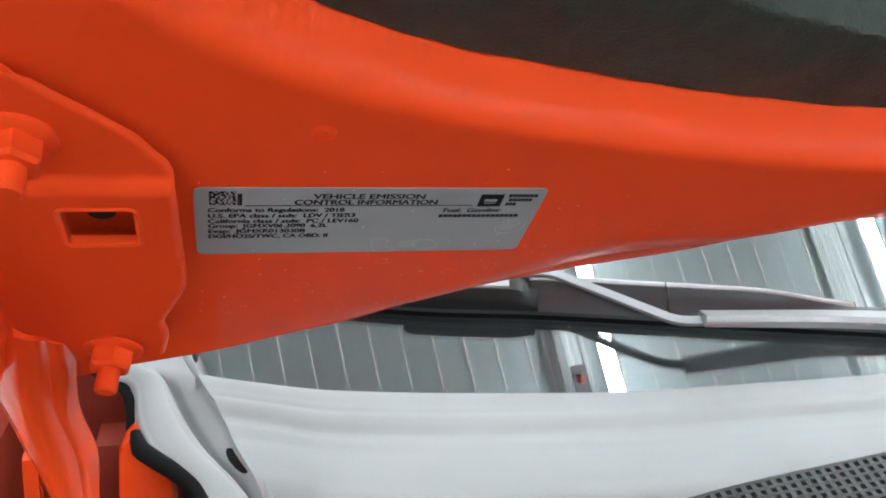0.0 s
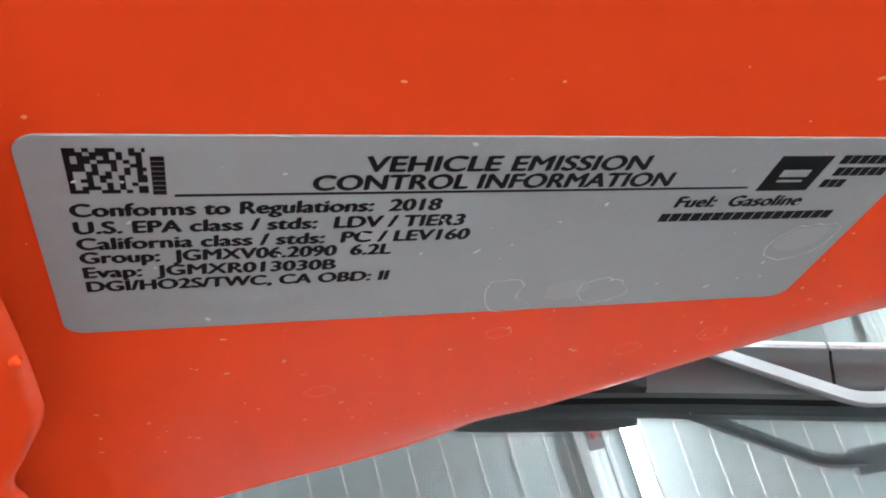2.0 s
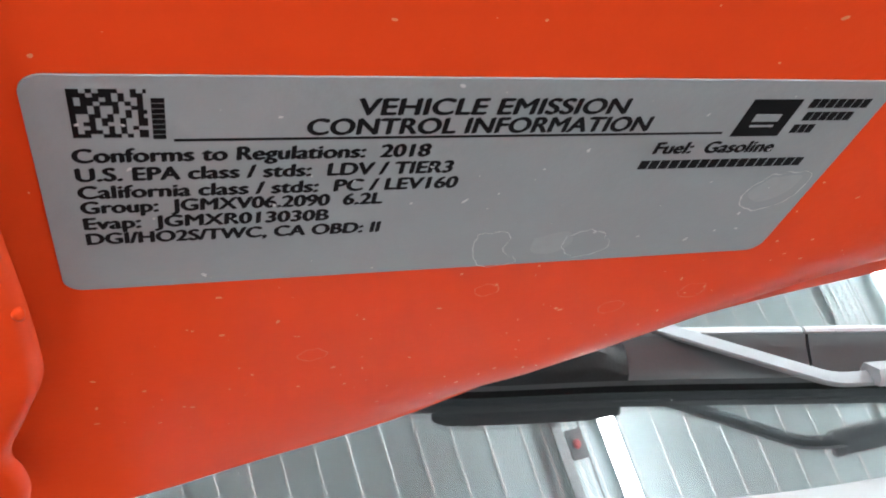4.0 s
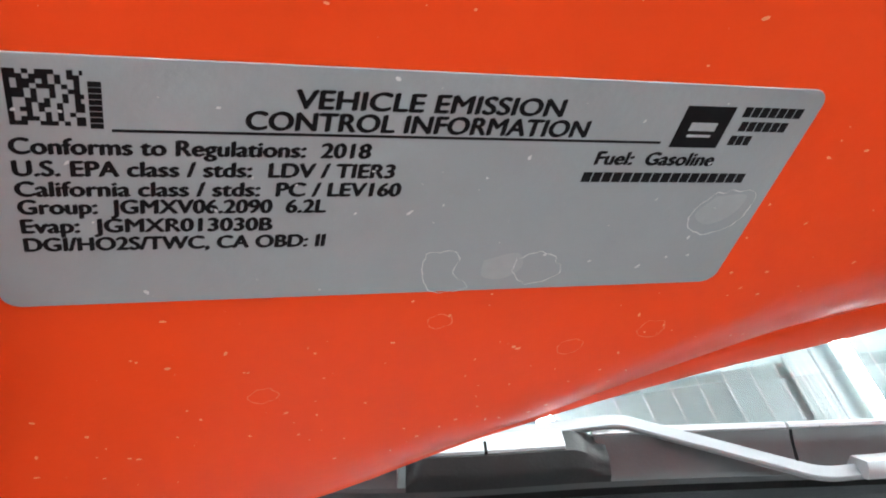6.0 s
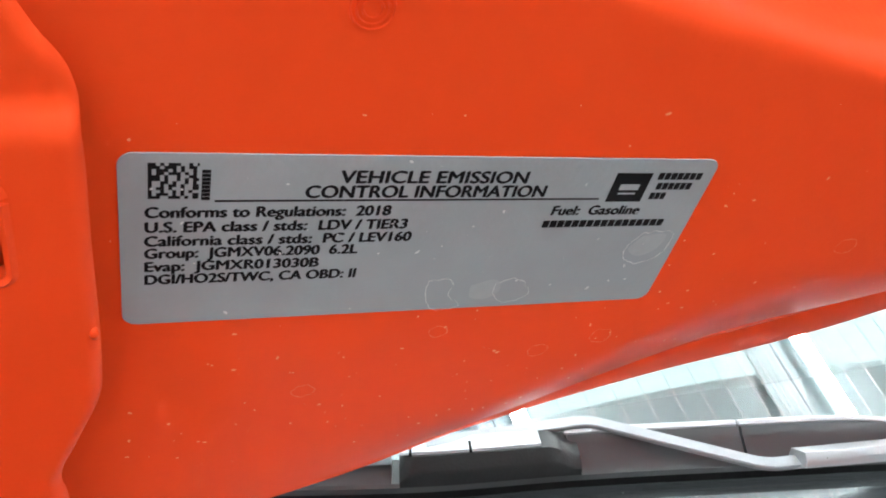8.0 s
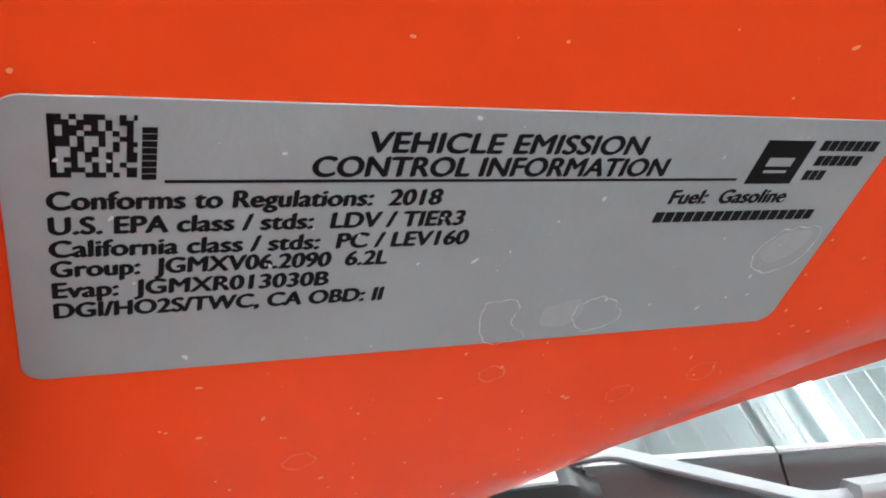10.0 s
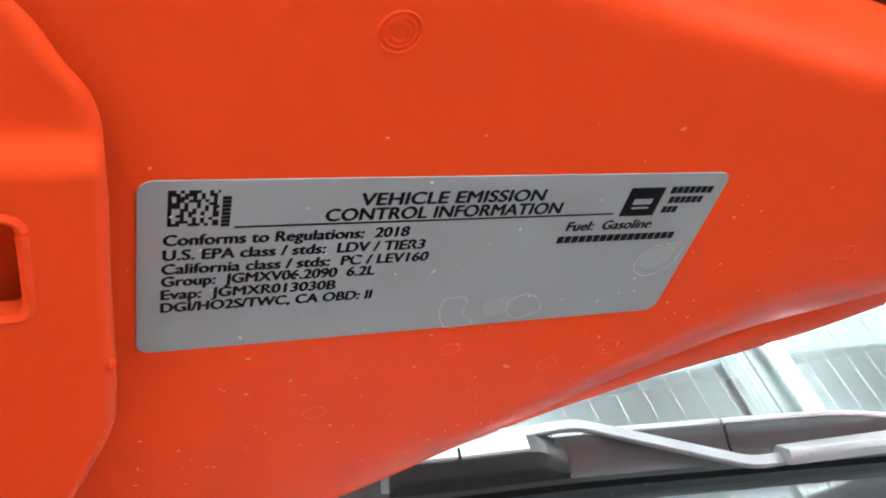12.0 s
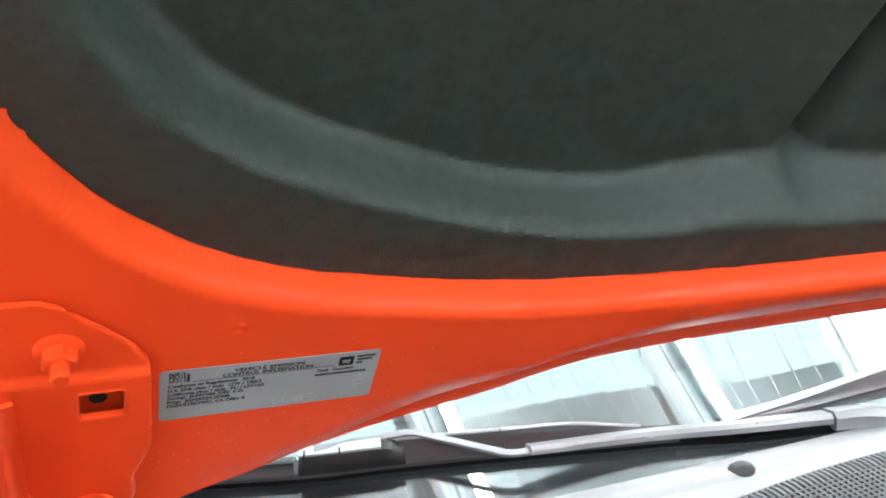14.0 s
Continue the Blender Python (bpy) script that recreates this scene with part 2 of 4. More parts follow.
# Ceiling: ribbed steel liner, with a translucent band towards the rear.
SKY0, SKY1 = 1.55, 3.4
PITCH = 0.203
RIB_START = -6.5555


def ribbed(x0, x1, y0, y1, z):
    """Sheet with ribs that run along y; the ribs are the second of its two finishes."""
    bm = bmesh.new()
    cells = []
    x = x0
    while x < x1 - 1e-6:
        w = min(PITCH, x1 - x)
        k = w / PITCH
        cells += [((x, 0), (x + 0.186 * k, 0), 0), ((x + 0.186 * k, 0), (x + 0.190 * k, -0.009), 1), ((x + 0.190 * k, -0.009), (x + 0.199 * k, -0.009), 1), ((x + 0.199 * k, -0.009), (x + w, 0), 1)]
        x += PITCH
    for (xa, za), (xb, zb), finish in cells:
        f = bm.faces.new([bm.verts.new(p) for p in ((xa, y0, z + za), (xb, y0, z + zb), (xb, y1, z + zb), (xa, y1, z + za))])
        f.material_index = finish
    bmesh.ops.remove_doubles(bm, verts=bm.verts, dist=1e-5)
    return bm


def joined(*bms):
    out = bmesh.new()
    for b in bms:
        tmp = bpy.data.meshes.new("tmp")
        b.to_mesh(tmp)
        out.from_mesh(tmp)
        bpy.data.meshes.remove(tmp)
        b.free()
    return out


roof_sheet = part("ceiling", joined(ribbed(RIB_START, X1, Y0, SKY0, ROOF), ribbed(RIB_START, X1, SKY1, Y1, ROOF)), LINER)
roof_sheet.data.materials.append(RIB_WHITE)
tagged(roof_sheet, "white ribbed steel sheet ceiling", "ceiling", kind="structure")
roof_light = part("skylight", ribbed(RIB_START, X1, SKY0, SKY1, ROOF + 0.003), FRP)
roof_light.data.materials.append(FRP)
tagged(roof_light, "pale green translucent ribbed roof sheet", "skylight", kind="structure")


DROP = 0.25


def ceiling_light(x, y, length):
    """A bare tube hung under the ceiling, with an added ridged tray above it for light streaks."""
    e = empty("ceiling_light", Matrix.Translation((x, y, ROOF - DROP)), "white strip light hung below an added ridged tray", "lamp", group="ceiling strip lights")
    h = length / 2
    part("housing", box(-0.035, 0.035, -h, h, 0.060, 0.085, 0.004), PANEL, e)
    turn = Matrix.Translation((0, -h + 0.02, 0.0)) @ Matrix.Rotation(radians(-90), 4, "X")
    part("tube", lathe([(0.050, 0), (0.050, length - 0.04)], 20, turn), TUBE, e, "bright white tube", smooth=True)
    top = DROP - 0.022
    tray = part("streak_tray", box(-0.36, 0.12, -h, h, top - 0.006, top, 0.002), LINER, e, "pale ridged tray added for the streaks beside the lamp")
    # White ridges stand in for the bright streaks next to the tube.
    for rx, w in ((-0.345, 0.008), (-0.285, 0.010), (-0.245, 0.005), (-0.190, 0.010), (-0.145, 0.006), (-0.090, 0.008), (0.100, 0.008)):
        part("ridge", box(rx - w, rx + w, -h, h, top - 0.014, top - 0.0062, 0.002), RIB_WHITE, tray)
    # Dark strip painted where a thin shadow line runs beside the tube.
    for rx in (-0.118,):
        part("shade_line", box(rx - 0.005, rx + 0.005, -h, h, top - 0.008, top - 0.0061), STEEL, tray, "dark strip in place of a shadow line")
    for k in (-1, 1):
        part("end_cap", box(-0.056, 0.056, k * h - 0.015, k * h + 0.015, -0.056, 0.058, 0.004), PANEL, e)
        part("hanger", box(-0.008, 0.008, k * (h - 0.3) - 0.008, k * (h - 0.3) + 0.008, 0.085, top - 0.0065), STEEL, e)
    return e


first = ceiling_light(1.205, 0.9, 2.9)
# Most copies are unseen, added ahead and aside to light hood and mat.
for lx in (-5.4, -3.2, 1.205, 3.405, 5.6, 7.8):
    for ly in (-8.4, -5.3, -2.2, 0.9, 4.0):
        if (lx, ly) != (1.205, 0.9):
            copy_thing(first, Matrix.Translation((lx, ly, ROOF - DROP)))

# ---- the raised hood (local: x along the rear edge, y up the panel, z out of its underside) ----
HOOD = pose(-0.0158, 0.2534, 1.2398, 133.69, 3.58, 0.84)
MID = 0.72
rear_edge = spline((-0.20, -0.12, -0.06, -0.027, 0.010, 0.037, 0.07, 0.10, 0.13, 0.155, 0.182, 0.208, 0.235, 0.27, 0.33, 0.45, 0.72),
                   (-0.147, -0.143, -0.138, -0.1285, -0.118, -0.108, -0.100, -0.100, -0.1005, -0.099, -0.0965, -0.091, -0.0845, -0.080, -0.080, -0.083, -0.085))
edge_rise = spline((-0.20, 0.02, 0.06, 0.09, 0.13, 0.17, 0.22, 0.30, 0.50, 0.72), (0, 0, 0.003, 0.010, 0.019, 0.025, 0.028, 0.036, 0.048, 0.052))
MAT_EDGE = np.concatenate([
    curve_points([(-0.115, 1.0), (-0.113, 0.6), (-0.108, 0.42), (-0.095, 0.28), (-0.076, 0.185), (-0.054, 0.137), (-0.037, 0.112), (-0.017, 0.089), (0.005, 0.0715), (0.030, 0.057), (0.057, 0.0465), (0.110, 0.0345), (0.184, 0.0235), (0.274, 0.0196), (0.341, 0.019), (0.468, 0.022), (MID, 0.026)], 300)])
MAT_EDGE = np.concatenate([MAT_EDGE, np.array([(2 * MID - x, y) for x, y in MAT_EDGE[-2::-1]])])


def inside_mat(p, line=MAT_EDGE):
    """Signed distance to the mat's outline (positive inside) and the nearest place on it."""
    best = np.full(len(p), 1e9)
    near = np.zeros_like(p)
    sign = np.ones(len(p))
    for a, b in zip(line[:-1], line[1:]):
        d = b - a
        t = np.clip(((p - a) @ d) / (d @ d), 0, 1)
        q = a + t[:, None] * d
        r = np.linalg.norm(p - q, axis=1)
        k = r < best
        best[k], near[k] = r[k], q[k]
        cr = d[0] * (p[k, 1] - a[1]) - d[1] * (p[k, 0] - a[0])
        sign[k] = np.where(cr > 0, 1, -1)
    return best * sign, near


NEAR_EDGE = MAT_EDGE[(MAT_EDGE[:, 0] > -0.08) & (MAT_EDGE[:, 0] < 0.30)]


def panel_height(u, y, line=MAT_EDGE):
    """Underside of the steel inner panel: flat, rising to its rear hem, rolled into the recess round the mat."""
    um = np.where(u > MID, 2 * MID - u, u)
    r = y - rear_edge(um)
    lip = 0.0015 + 0.0095 * smoothstep((um - 0.070) / 0.10) + 0.0045 * smoothstep((um - 0.13) / 0.08)
    full = edge_rise(um)
    fold = smoothstep((um - 0.125) / 0.08)
    rise = full * np.clip(1 - np.clip(r - lip, 0, 1) / np.maximum(0.02, (2.6 - 0.95 * fold) * full), 0, 1) ** (1.6 - 0.3 * fold)
    crease = 0.0003 * np.exp(-((r - lip - 0.0015) / 0.0022) ** 2) * smoothstep((um - 0.10) / 0.06)
    bead = 0.0022 * np.sqrt(np.clip(1 - ((r - 0.45 * lip) / (0.55 * lip)) ** 2, 0, 1)) * smoothstep((um - 0.10) / 0.08)
    recess = 0.0045 * smoothstep((0.0140 - np.abs(u + 0.0262)) / 0.003) * smoothstep((0.0185 - np.abs(y + 0.0165)) / 0.003)
    d, _ = inside_mat(np.stack([u, y], 1), line)
    roll = 0.0245 * np.clip((d + 0.0125) / 0.0125, 0, 1) ** 3.2 + 0.085 * smoothstep((d - 0.004) / 0.02)
    return -(rise + crease + roll + recess) + bead


hood = empty("car_hood", HOOD, "raised orange car hood seen from its painted underside", "car hood")
us = np.concatenate([np.arange(-0.15, -0.045, 0.005), np.arange(-0.045, -0.005, 0.0015), np.arange(-0.005, 0.56, 0.0035), np.linspace(0.56, 2 * MID + 0.15, 90)])
rs = np.concatenate([[0.0, 0.0005, 0.001, 0.002, 0.003, 0.004, 0.005, 0.006, 0.007, 0.0075, 0.008, 0.009, 0.0105, 0.012, 0.0135, 0.015, 0.018, 0.022], np.arange(0.026, 0.090, 0.0035), np.arange(0.090, 0.230, 0.0013), np.arange(0.230, 0.32, 0.004), np.linspace(0.32, 1.05, 26)])
U, R = np.meshgrid(us, rs)
Y = rear_edge(np.where(U > MID, 2 * MID - U, U)) + R
Z = panel_height(U.ravel(), Y.ravel()).reshape(U.shape)
grid_part("inner_panel", np.stack([U, Y, Z], -1), ORANGE, hood, "satin orange painted steel inner panel")
outer = []
for k, deep in ((0.0, 0.0012), (0.004, 0.009), (0.012, 0.03), (0.05, 0.088), (0.3, 0.105), (0.7, 0.115), (1.05, 0.10)):
    outer.append([(x, yy + k, zz - deep) for x, yy, zz in zip(us, Y[0] - 0.0005, Z[0])])
grid_part("outer_skin", outer, ORANGE_GLOSS, hood, "glossy orange outer hood skin")

# Glossy bead along the rear hem, added to catch the fold's glint line.
hem_x = np.linspace(0.105, 1.0, 200)
hem_y = rear_edge(np.where(hem_x > MID, 2 * MID - hem_x, hem_x)) + 0.0012 + 0.0093 * smoothstep((hem_x - 0.070) / 0.10) + 0.0045 * smoothstep((hem_x - 0.13) / 0.08)
hem = np.stack([hem_x, hem_y, panel_height(hem_x, hem_y) - 0.0006], 1)
part("hem_bead", sweep(hem, [(0.0020 * math.cos(a), 0.0017 * math.sin(a)) for a in np.linspace(0, 2 * math.pi, 12, endpoint=False)], scales=[(float(smoothstep(k / 25 + 0.05)),) * 2 for k in range(200)]), ORANGE_GLOSS, hood, "glossy bead added for the glint along the rear hem", smooth=True, angle=80)

# Mat: fibre board with a pressed channel round its border and a rib across.
fine, coarse = 0.0025, 0.010
gu = np.concatenate([np.arange(-0.126, 0.52, fine), np.arange(0.52, 2 * MID + 0.13, coarse)])
gy = np.concatenate([np.arange(0.0, 0.34, fine), np.arange(0.34, 0.93, coarse)])
GU, GY = np.meshgrid(gu, gy)
P2 = np.stack([GU.ravel(), GY.ravel()], 1)
dist, near = inside_mat(P2)
snap = np.abs(dist) < 0.6 * np.where((P2[:, 0] > 0.52) | (P2[:, 1] > 0.34), coarse, fine)
P2[snap] = near[snap]
dist = np.where(snap, 0, dist)
pocket_edge = spline((-0.2, -0.05, 0.05, 0.18, 0.25, 0.335, 0.42, MID), (0.044, 0.045, 0.054, 0.040, 0.037, 0.047, 0.042, 0.042))
band = spline((-0.2, 0.0, 0.10, 0.18, 0.25, 0.335, 0.42, MID), (0.014, 0.014, 0.012, 0.011, 0.014, 0.025, 0.025, 0.025))
um = np.where(P2[:, 0] > MID, 2 * MID - P2[:, 0], P2[:, 0])
step = np.clip((dist - pocket_edge(um)) / (1.3 * band(um)) + 0.5, 0, 1)
pocket = step ** 3 * (step * (6 * step - 15) + 10)
rib_at = 0.386 + 0.17 * (P2[:, 1] - 0.061)
rib = np.exp(-((um - rib_at) / 0.015) ** 2)
mz = -0.0195 - 0.040 * pocket - 0.034 * pocket * rib
keep = dist >= -1e-9
n_cols = len(gu)
verts = np.column_stack([P2, mz + 0.0008 * np.array([noise.noise((x * 60, y * 60, 0)) for x, y in P2])])
faces = []
for j in range(len(gy) - 1):
    for i in range(n_cols - 1):
        q = (j * n_cols + i, j * n_cols + i + 1, (j + 1) * n_cols + i + 1, (j + 1) * n_cols + i)
        f = [k for k in q if keep[k]]
        if len(f) >= 3:
            faces.append(f)


def picked(name, chosen):
    used = sorted({k for f in chosen for k in f})
    remap = {k: i for i, k in enumerate(used)}
    mesh = bpy.data.meshes.new(name)
    mesh.from_pydata(verts[used].tolist(), [], [[remap[k] for k in f] for f in chosen])
    mesh.update()
    return mesh


me = picked("insulation_mat", faces)
bm = bmesh.new()
bm.from_mesh(me)
bmesh.ops.recalc_face_normals(bm, faces=bm.faces)
rim = [e for e in bm.edges if e.is_boundary]
ext = bmesh.ops.extrude_edge_only(bm, edges=rim)
bmesh.ops.translate(bm, verts=[v for v in ext["geom"] if isinstance(v, bmesh.types.BMVert)], vec=(0, 0, -0.006))
bm.to_mesh(me)
bm.free()
for p in me.polygons:
    p.use_smooth = True
me.set_sharp_from_angle(angle=radians(50))
me.materials.append(MAT_BLACK)
mat_ob = new("insulation_mat", me)
mat_ob.parent = hood
tagged(mat_ob, "black felted fibre insulation mat with pressed channels")


def on_panel(x, y):
    return float(panel_height(np.array([x]), np.array([y]), NEAR_EDGE[::4])[0])


# Pressed round stamp above the label.
bm = bmesh.new()
for r0, r1 in ((0.0012, 0.0018), (0.0022, 0.0027), (0.0031, 0.0036)):
    tmp = lathe([(r0, -0.0003), (r0 + 0.00015, 0.00028), (r1 - 0.00015, 0.00028), (r1, -0.0003)], 40, Matrix.Translation((0.0355, 0.0267, 0)))
    bm2 = bpy.data.meshes.new("tmp")
    tmp.to_mesh(bm2)
    bm.from_mesh(bm2)
    tmp.free()
    bpy.data.meshes.remove(bm2)
part("pressed_stamp", bm, ORANGE, hood, "round mark pressed into orange paint")

# ---- emission label ----
label = empty("emission_label", HOOD @ Matrix.Translation((0, 0, 0.0002)), "grey printed emission sticker on orange painted metal", "label")
LW, LH = 0.110, 0.0398
part("label_film", slab(rounded(0, LW, -LH, 0, 0.0026, 8), -0.0001, 0.00016, 0.00005, 1), LABEL_GREY, label, "worn silver-grey label film")


def text_line(words, x0, x1, y, cap, name="print_line", parent=label):
    """One printed line with its ends at x0 and x1 and capitals of that height."""
    cu = bpy.data.curves.new(name, "FONT")
    cu.body, cu.size, cu.offset, cu.space_character = words, 1.0, 0.0, 1.02
    tmp = new("tmp", cu)
    bpy.context.view_layer.update()
    me = bpy.data.meshes.new_from_object(tmp.evaluated_get(bpy.context.evaluated_depsgraph_get()))
    bpy.data.objects.remove(tmp)
    co = np.array([v.co[:] for v in me.vertices])
    w0, w1 = co[:, 0].min(), co[:, 0].max()
    k, s = (x1 - x0) / (w1 - w0), cap / 0.72
    bm, heavy = bmesh.new(), bpy.data.meshes.new(name)
    for j, (dx, dy) in enumerate(((0.0, 0.0), (0.00016, 0.00002), (-0.00016, 0.0), (0.00008, 0.00012), (-0.00008, -0.00008))):
        for v in me.vertices:
            v.co = (x0 + (co[v.index, 0] - w0) * k + dx, y + co[v.index, 1] * s + dy, 0.00021 + 0.000004 * j)
        bm.from_mesh(me)
    bm.to_mesh(heavy)
    bm.free()
    me = heavy
    me.materials.append(INK)
    ob = new(name, me)
    ob.parent = parent
    return ob


text_line("VEHICLE EMISSION", 0.0353, 0.0699, -0.0059, 0.0028)
text_line("CONTROL INFORMATION", 0.0298, 0.0745, -0.0092, 0.0028)
text_line("Conforms to Regulations:  2018", 0.0041, 0.0454, -0.0134, 0.0024)
text_line("U.S. EPA class / stds:  LDV / TIER3", 0.0041, 0.0491, -0.0167, 0.0024)
text_line("California class / stds:  PC / LEV160", 0.0040, 0.0505, -0.0199, 0.0024)
text_line("Group:  JGMXV06.2090  6.2L", 0.0040, 0.0408, -0.0228, 0.0024)
text_line("Evap:  JGMXR013030B", 0.0040, 0.0340, -0.0260, 0.0024)
text_line("DGI/HO2S/TWC, CA OBD: II", 0.0040, 0.0414, -0.0292, 0.0024)
text_line("Fuel:  Gasoline", 0.0777, 0.0968, -0.0139, 0.0024)


def bar(x0, x1, y0, y1, name="print_bar", mat=None, z=0.0002):
    return part(name, slab([(x0, y0), (x1, y0), (x1, y1), (x0, y1)], z - 0.0001, z), mat or INK, label)


bar(0.0149, 0.0866, -0.01005, -0.00965, "print_rule")


def blocks(x0, x1, y0, y1, count, fill=0.86, upright=False):
    """A line of plain blocks in place of writing."""
    out = []
    for k in range(count):
        a, b = k / count, (k + fill) / count
        if upright:
            out.append(box(x0, x1, y0 + (y1 - y0) * a, y0 + (y1 - y0) * b, 0.0001, 0.0002))
        else:
            out.append(box(x0 + (x1 - x0) * a, x0 + (x1 - x0) * b, y0, y1, 0.0001, 0.0002))
    return part("print_bar", joined(*out), INK, label)


blocks(0.0767, 0.1041, -0.0172, -0.0154, 17)
blocks(0.0127, 0.0141, -0.0096, -0.0031, 8, upright=True)
for k, (a, b, count) in enumerate(((0.0975, 0.1075, 7), (0.0981, 0.1062, 6), (0.0976, 0.1013, 3))):
    blocks(a, b, -0.0050 - 0.0025 * k, -0.0033 - 0.0025 * k, count)
dice = random.Random(11)
for k in range(12):
    y = -0.0093 + 0.00062 * k
    x, runs = 0.0045, []
    while x < 0.0122:
        w = 0.00062 * dice.choice((1, 1, 2, 3))
        runs.append(box(x, min(x + w, 0.0123), y, y + 0.00060, 0.0001, 0.0002))
        x += w + 0.00062 * dice.choice((1, 1, 2))
    part("print_bar", joined(*runs), INK, label)
bar(0.0045, 0.0051, -0.0093, -0.0019)
bar(0.0882, 0.0960, -0.0106, -0.0034, "printed_emblem")
bar(0.0900, 0.0942, -0.0076, -0.0062, "emblem_bar", LABEL_GREY, 0.00025)
bar(0.0902, 0.0940, -0.0087, -0.0083, "emblem_bar", LABEL_GREY, 0.00025)


# ---- hood hinge ----
hinge = empty("hood_hinge", HOOD, "orange painted steel hood hinge bolted to the hood", "hinge")


def plate_h(y):
    return 0.0045 + 0.0032 * float(smoothstep((0.0125 - y) / 0.005))


right = spline([-0.140, -0.117, -0.106, -0.088, -0.078, -0.066, -0.0500, -0.045, -0.010, 0.003, 0.007, 0.0130, 0.0175, 0.0219, 0.0275, 0.0359, 0.0458, 0.0535, 0.0575],
               [-0.0150, -0.0128, -0.0118, -0.0118, -0.0124, -0.0085, -0.0038, -0.0036, -0.0040, -0.0041, -0.0043, -0.0047, -0.0060, -0.0089, -0.0120, -0.0199, -0.0306, -0.0390, -0.0480])
plate_foot = spline((-0.066, -0.045, -0.034, -0.030, -0.024, -0.0186, -0.0125), (-0.125, -0.123, -0.1175, -0.1135, -0.1105, -0.1080, -0.1040))
SLOT = (-0.0358, -0.0158, -0.0197, -0.0005)
ys = np.concatenate([np.arange(-0.126, 0.0570, 0.0015), [0.0575]])
bm = bmesh.new()
colx = np.concatenate([np.linspace(0, 0.94, 44), [0.95, 0.96, 0.967, 0.974, 0.98, 0.985, 0.99, 0.995, 1.0]])
vg = []
for y in ys:
    xr = float(right(y))
    row = []
    for s in colx:
        x = -0.072 + (xr + 0.072) * s
        yy = y if y > -0.08 else -0.08 + (y + 0.08) * (-0.08 - float(plate_foot(x))) / 0.046
        near_edge = min(1.0, max(0.0, 1 - (1 - s) * (xr + 0.072) / 0.0026)) * float(smoothstep((0.0570 - y) / 0.008))
        row.append(bm.verts.new((x, yy, float(plate_h(y)) - 0.0022 * (1 - math.sqrt(1 - 0.98 * near_edge ** 2)))))
    vg.append(row)
for a, b in zip(vg, vg[1:]):
    for i in range(len(colx) - 1):
        c = (a[i].co + b[i + 1].co) / 2
        if SLOT[0] < c.x < SLOT[1] and SLOT[2] < c.y < SLOT[3]:
            continue
        bm.faces.new((a[i], a[i + 1], b[i + 1], b[i]))
bmesh.ops.recalc_face_normals(bm, faces=bm.faces)
for f in bm.faces:
    if f.normal.z < 0:
        f.normal_flip()
bmesh.ops.solidify(bm, geom=bm.faces[:], thickness=0.003)
part("bracket_plate", bm, ORANGE, hinge, "bent orange bracket plate with a slot", smooth=True)
slot_rim = sweep([(x, y, 0.0077) for x, y in rounded(SLOT[0] - 0.0005, SLOT[1] + 0.0005, SLOT[2] - 0.0005, SLOT[3] + 0.0005, 0.0025)] + [(SLOT[1] + 0.0005, SLOT[3] - 0.003, 0.0077)],
                 [(-0.0009, -0.003), (0.0009, -0.003), (0.0009, 0.0), (0.0, 0.0006), (-0.0009, 0.0)])
part("slot_rim", slot_rim, ORANGE, hinge, smooth=True)
part("hole", lathe([(0.0042, 0), (0.0042, 0.0006)], 24, Matrix.Translation((-0.0272, -0.0200, -0.0045))), DARK, hinge, "dark round hole behind the slot")
part("paint_burr", lathe([(0.0004, 0.0), (0.0009, 0.0003), (0.0009, 0.0010), (0.0004, 0.0013)], 14, Matrix.Translation((-0.0044, -0.0335, 0.0066)) @ Matrix.Diagonal((0.9, 1.5, 1, 1))), ORANGE, hinge, "small burr on the plate edge", smooth=True, angle=80)
# upturned flange on the outer side of the plate
flange = []
for y in np.linspace(-0.100, 0.0, 30):
    h = float(plate_h(y)) - 0.0002
    g = 0.030 * smoothstep((0.003 - y) / 0.03) * smoothstep((y + 0.102) / 0.03)
    flange.append([(-0.062 - 0.010 * math.sin(a), y, h + 0.010 * (1 - math.cos(a))) for a in np.linspace(0, math.pi / 2, 9)] + [(-0.0725, y, h + 0.011 + g * k) for k in (0.3, 0.7, 1.0)])
grid_part("side_flange", flange, ORANGE, hinge, thick=0.0025)


def hex_nut(x, y, z, stud, lean=0.0):
    m = Matrix.Translation((x, y, z)) @ Matrix.Rotation(radians(lean), 4, "Y")
    w = part("washer", lathe([(0.0105, 0), (0.0105, 0.0012), (0.0098, 0.0018), (0.0075, 0.0024)], 32, m), ORANGE, hinge, smooth=True)
    n = part("nut", lathe([(0.0078, 0.0022), (0.0078, 0.0080), (0.0066, 0.0092)], 6, m @ Matrix.Rotation(0.3, 4, "Z")), ORANGE, hinge, "orange painted hexagon nut")
    s = part("stud", lathe([(0.0040, 0.008), (0.0040, 0.0090 + stud), (0.0033, 0.0098 + stud)], 20, m), ORANGE, hinge, smooth=True)
    return w, n, s


hex_nut(-0.0415, 0.0285, 0.0045, 0.007)
hex_nut(-0.0315, -0.0960, 0.0080, 0.008, -7)
# lower arm of the hinge: a pressed, twisted glossy strap and a thin stay beside it
back = HOOD.inverted()


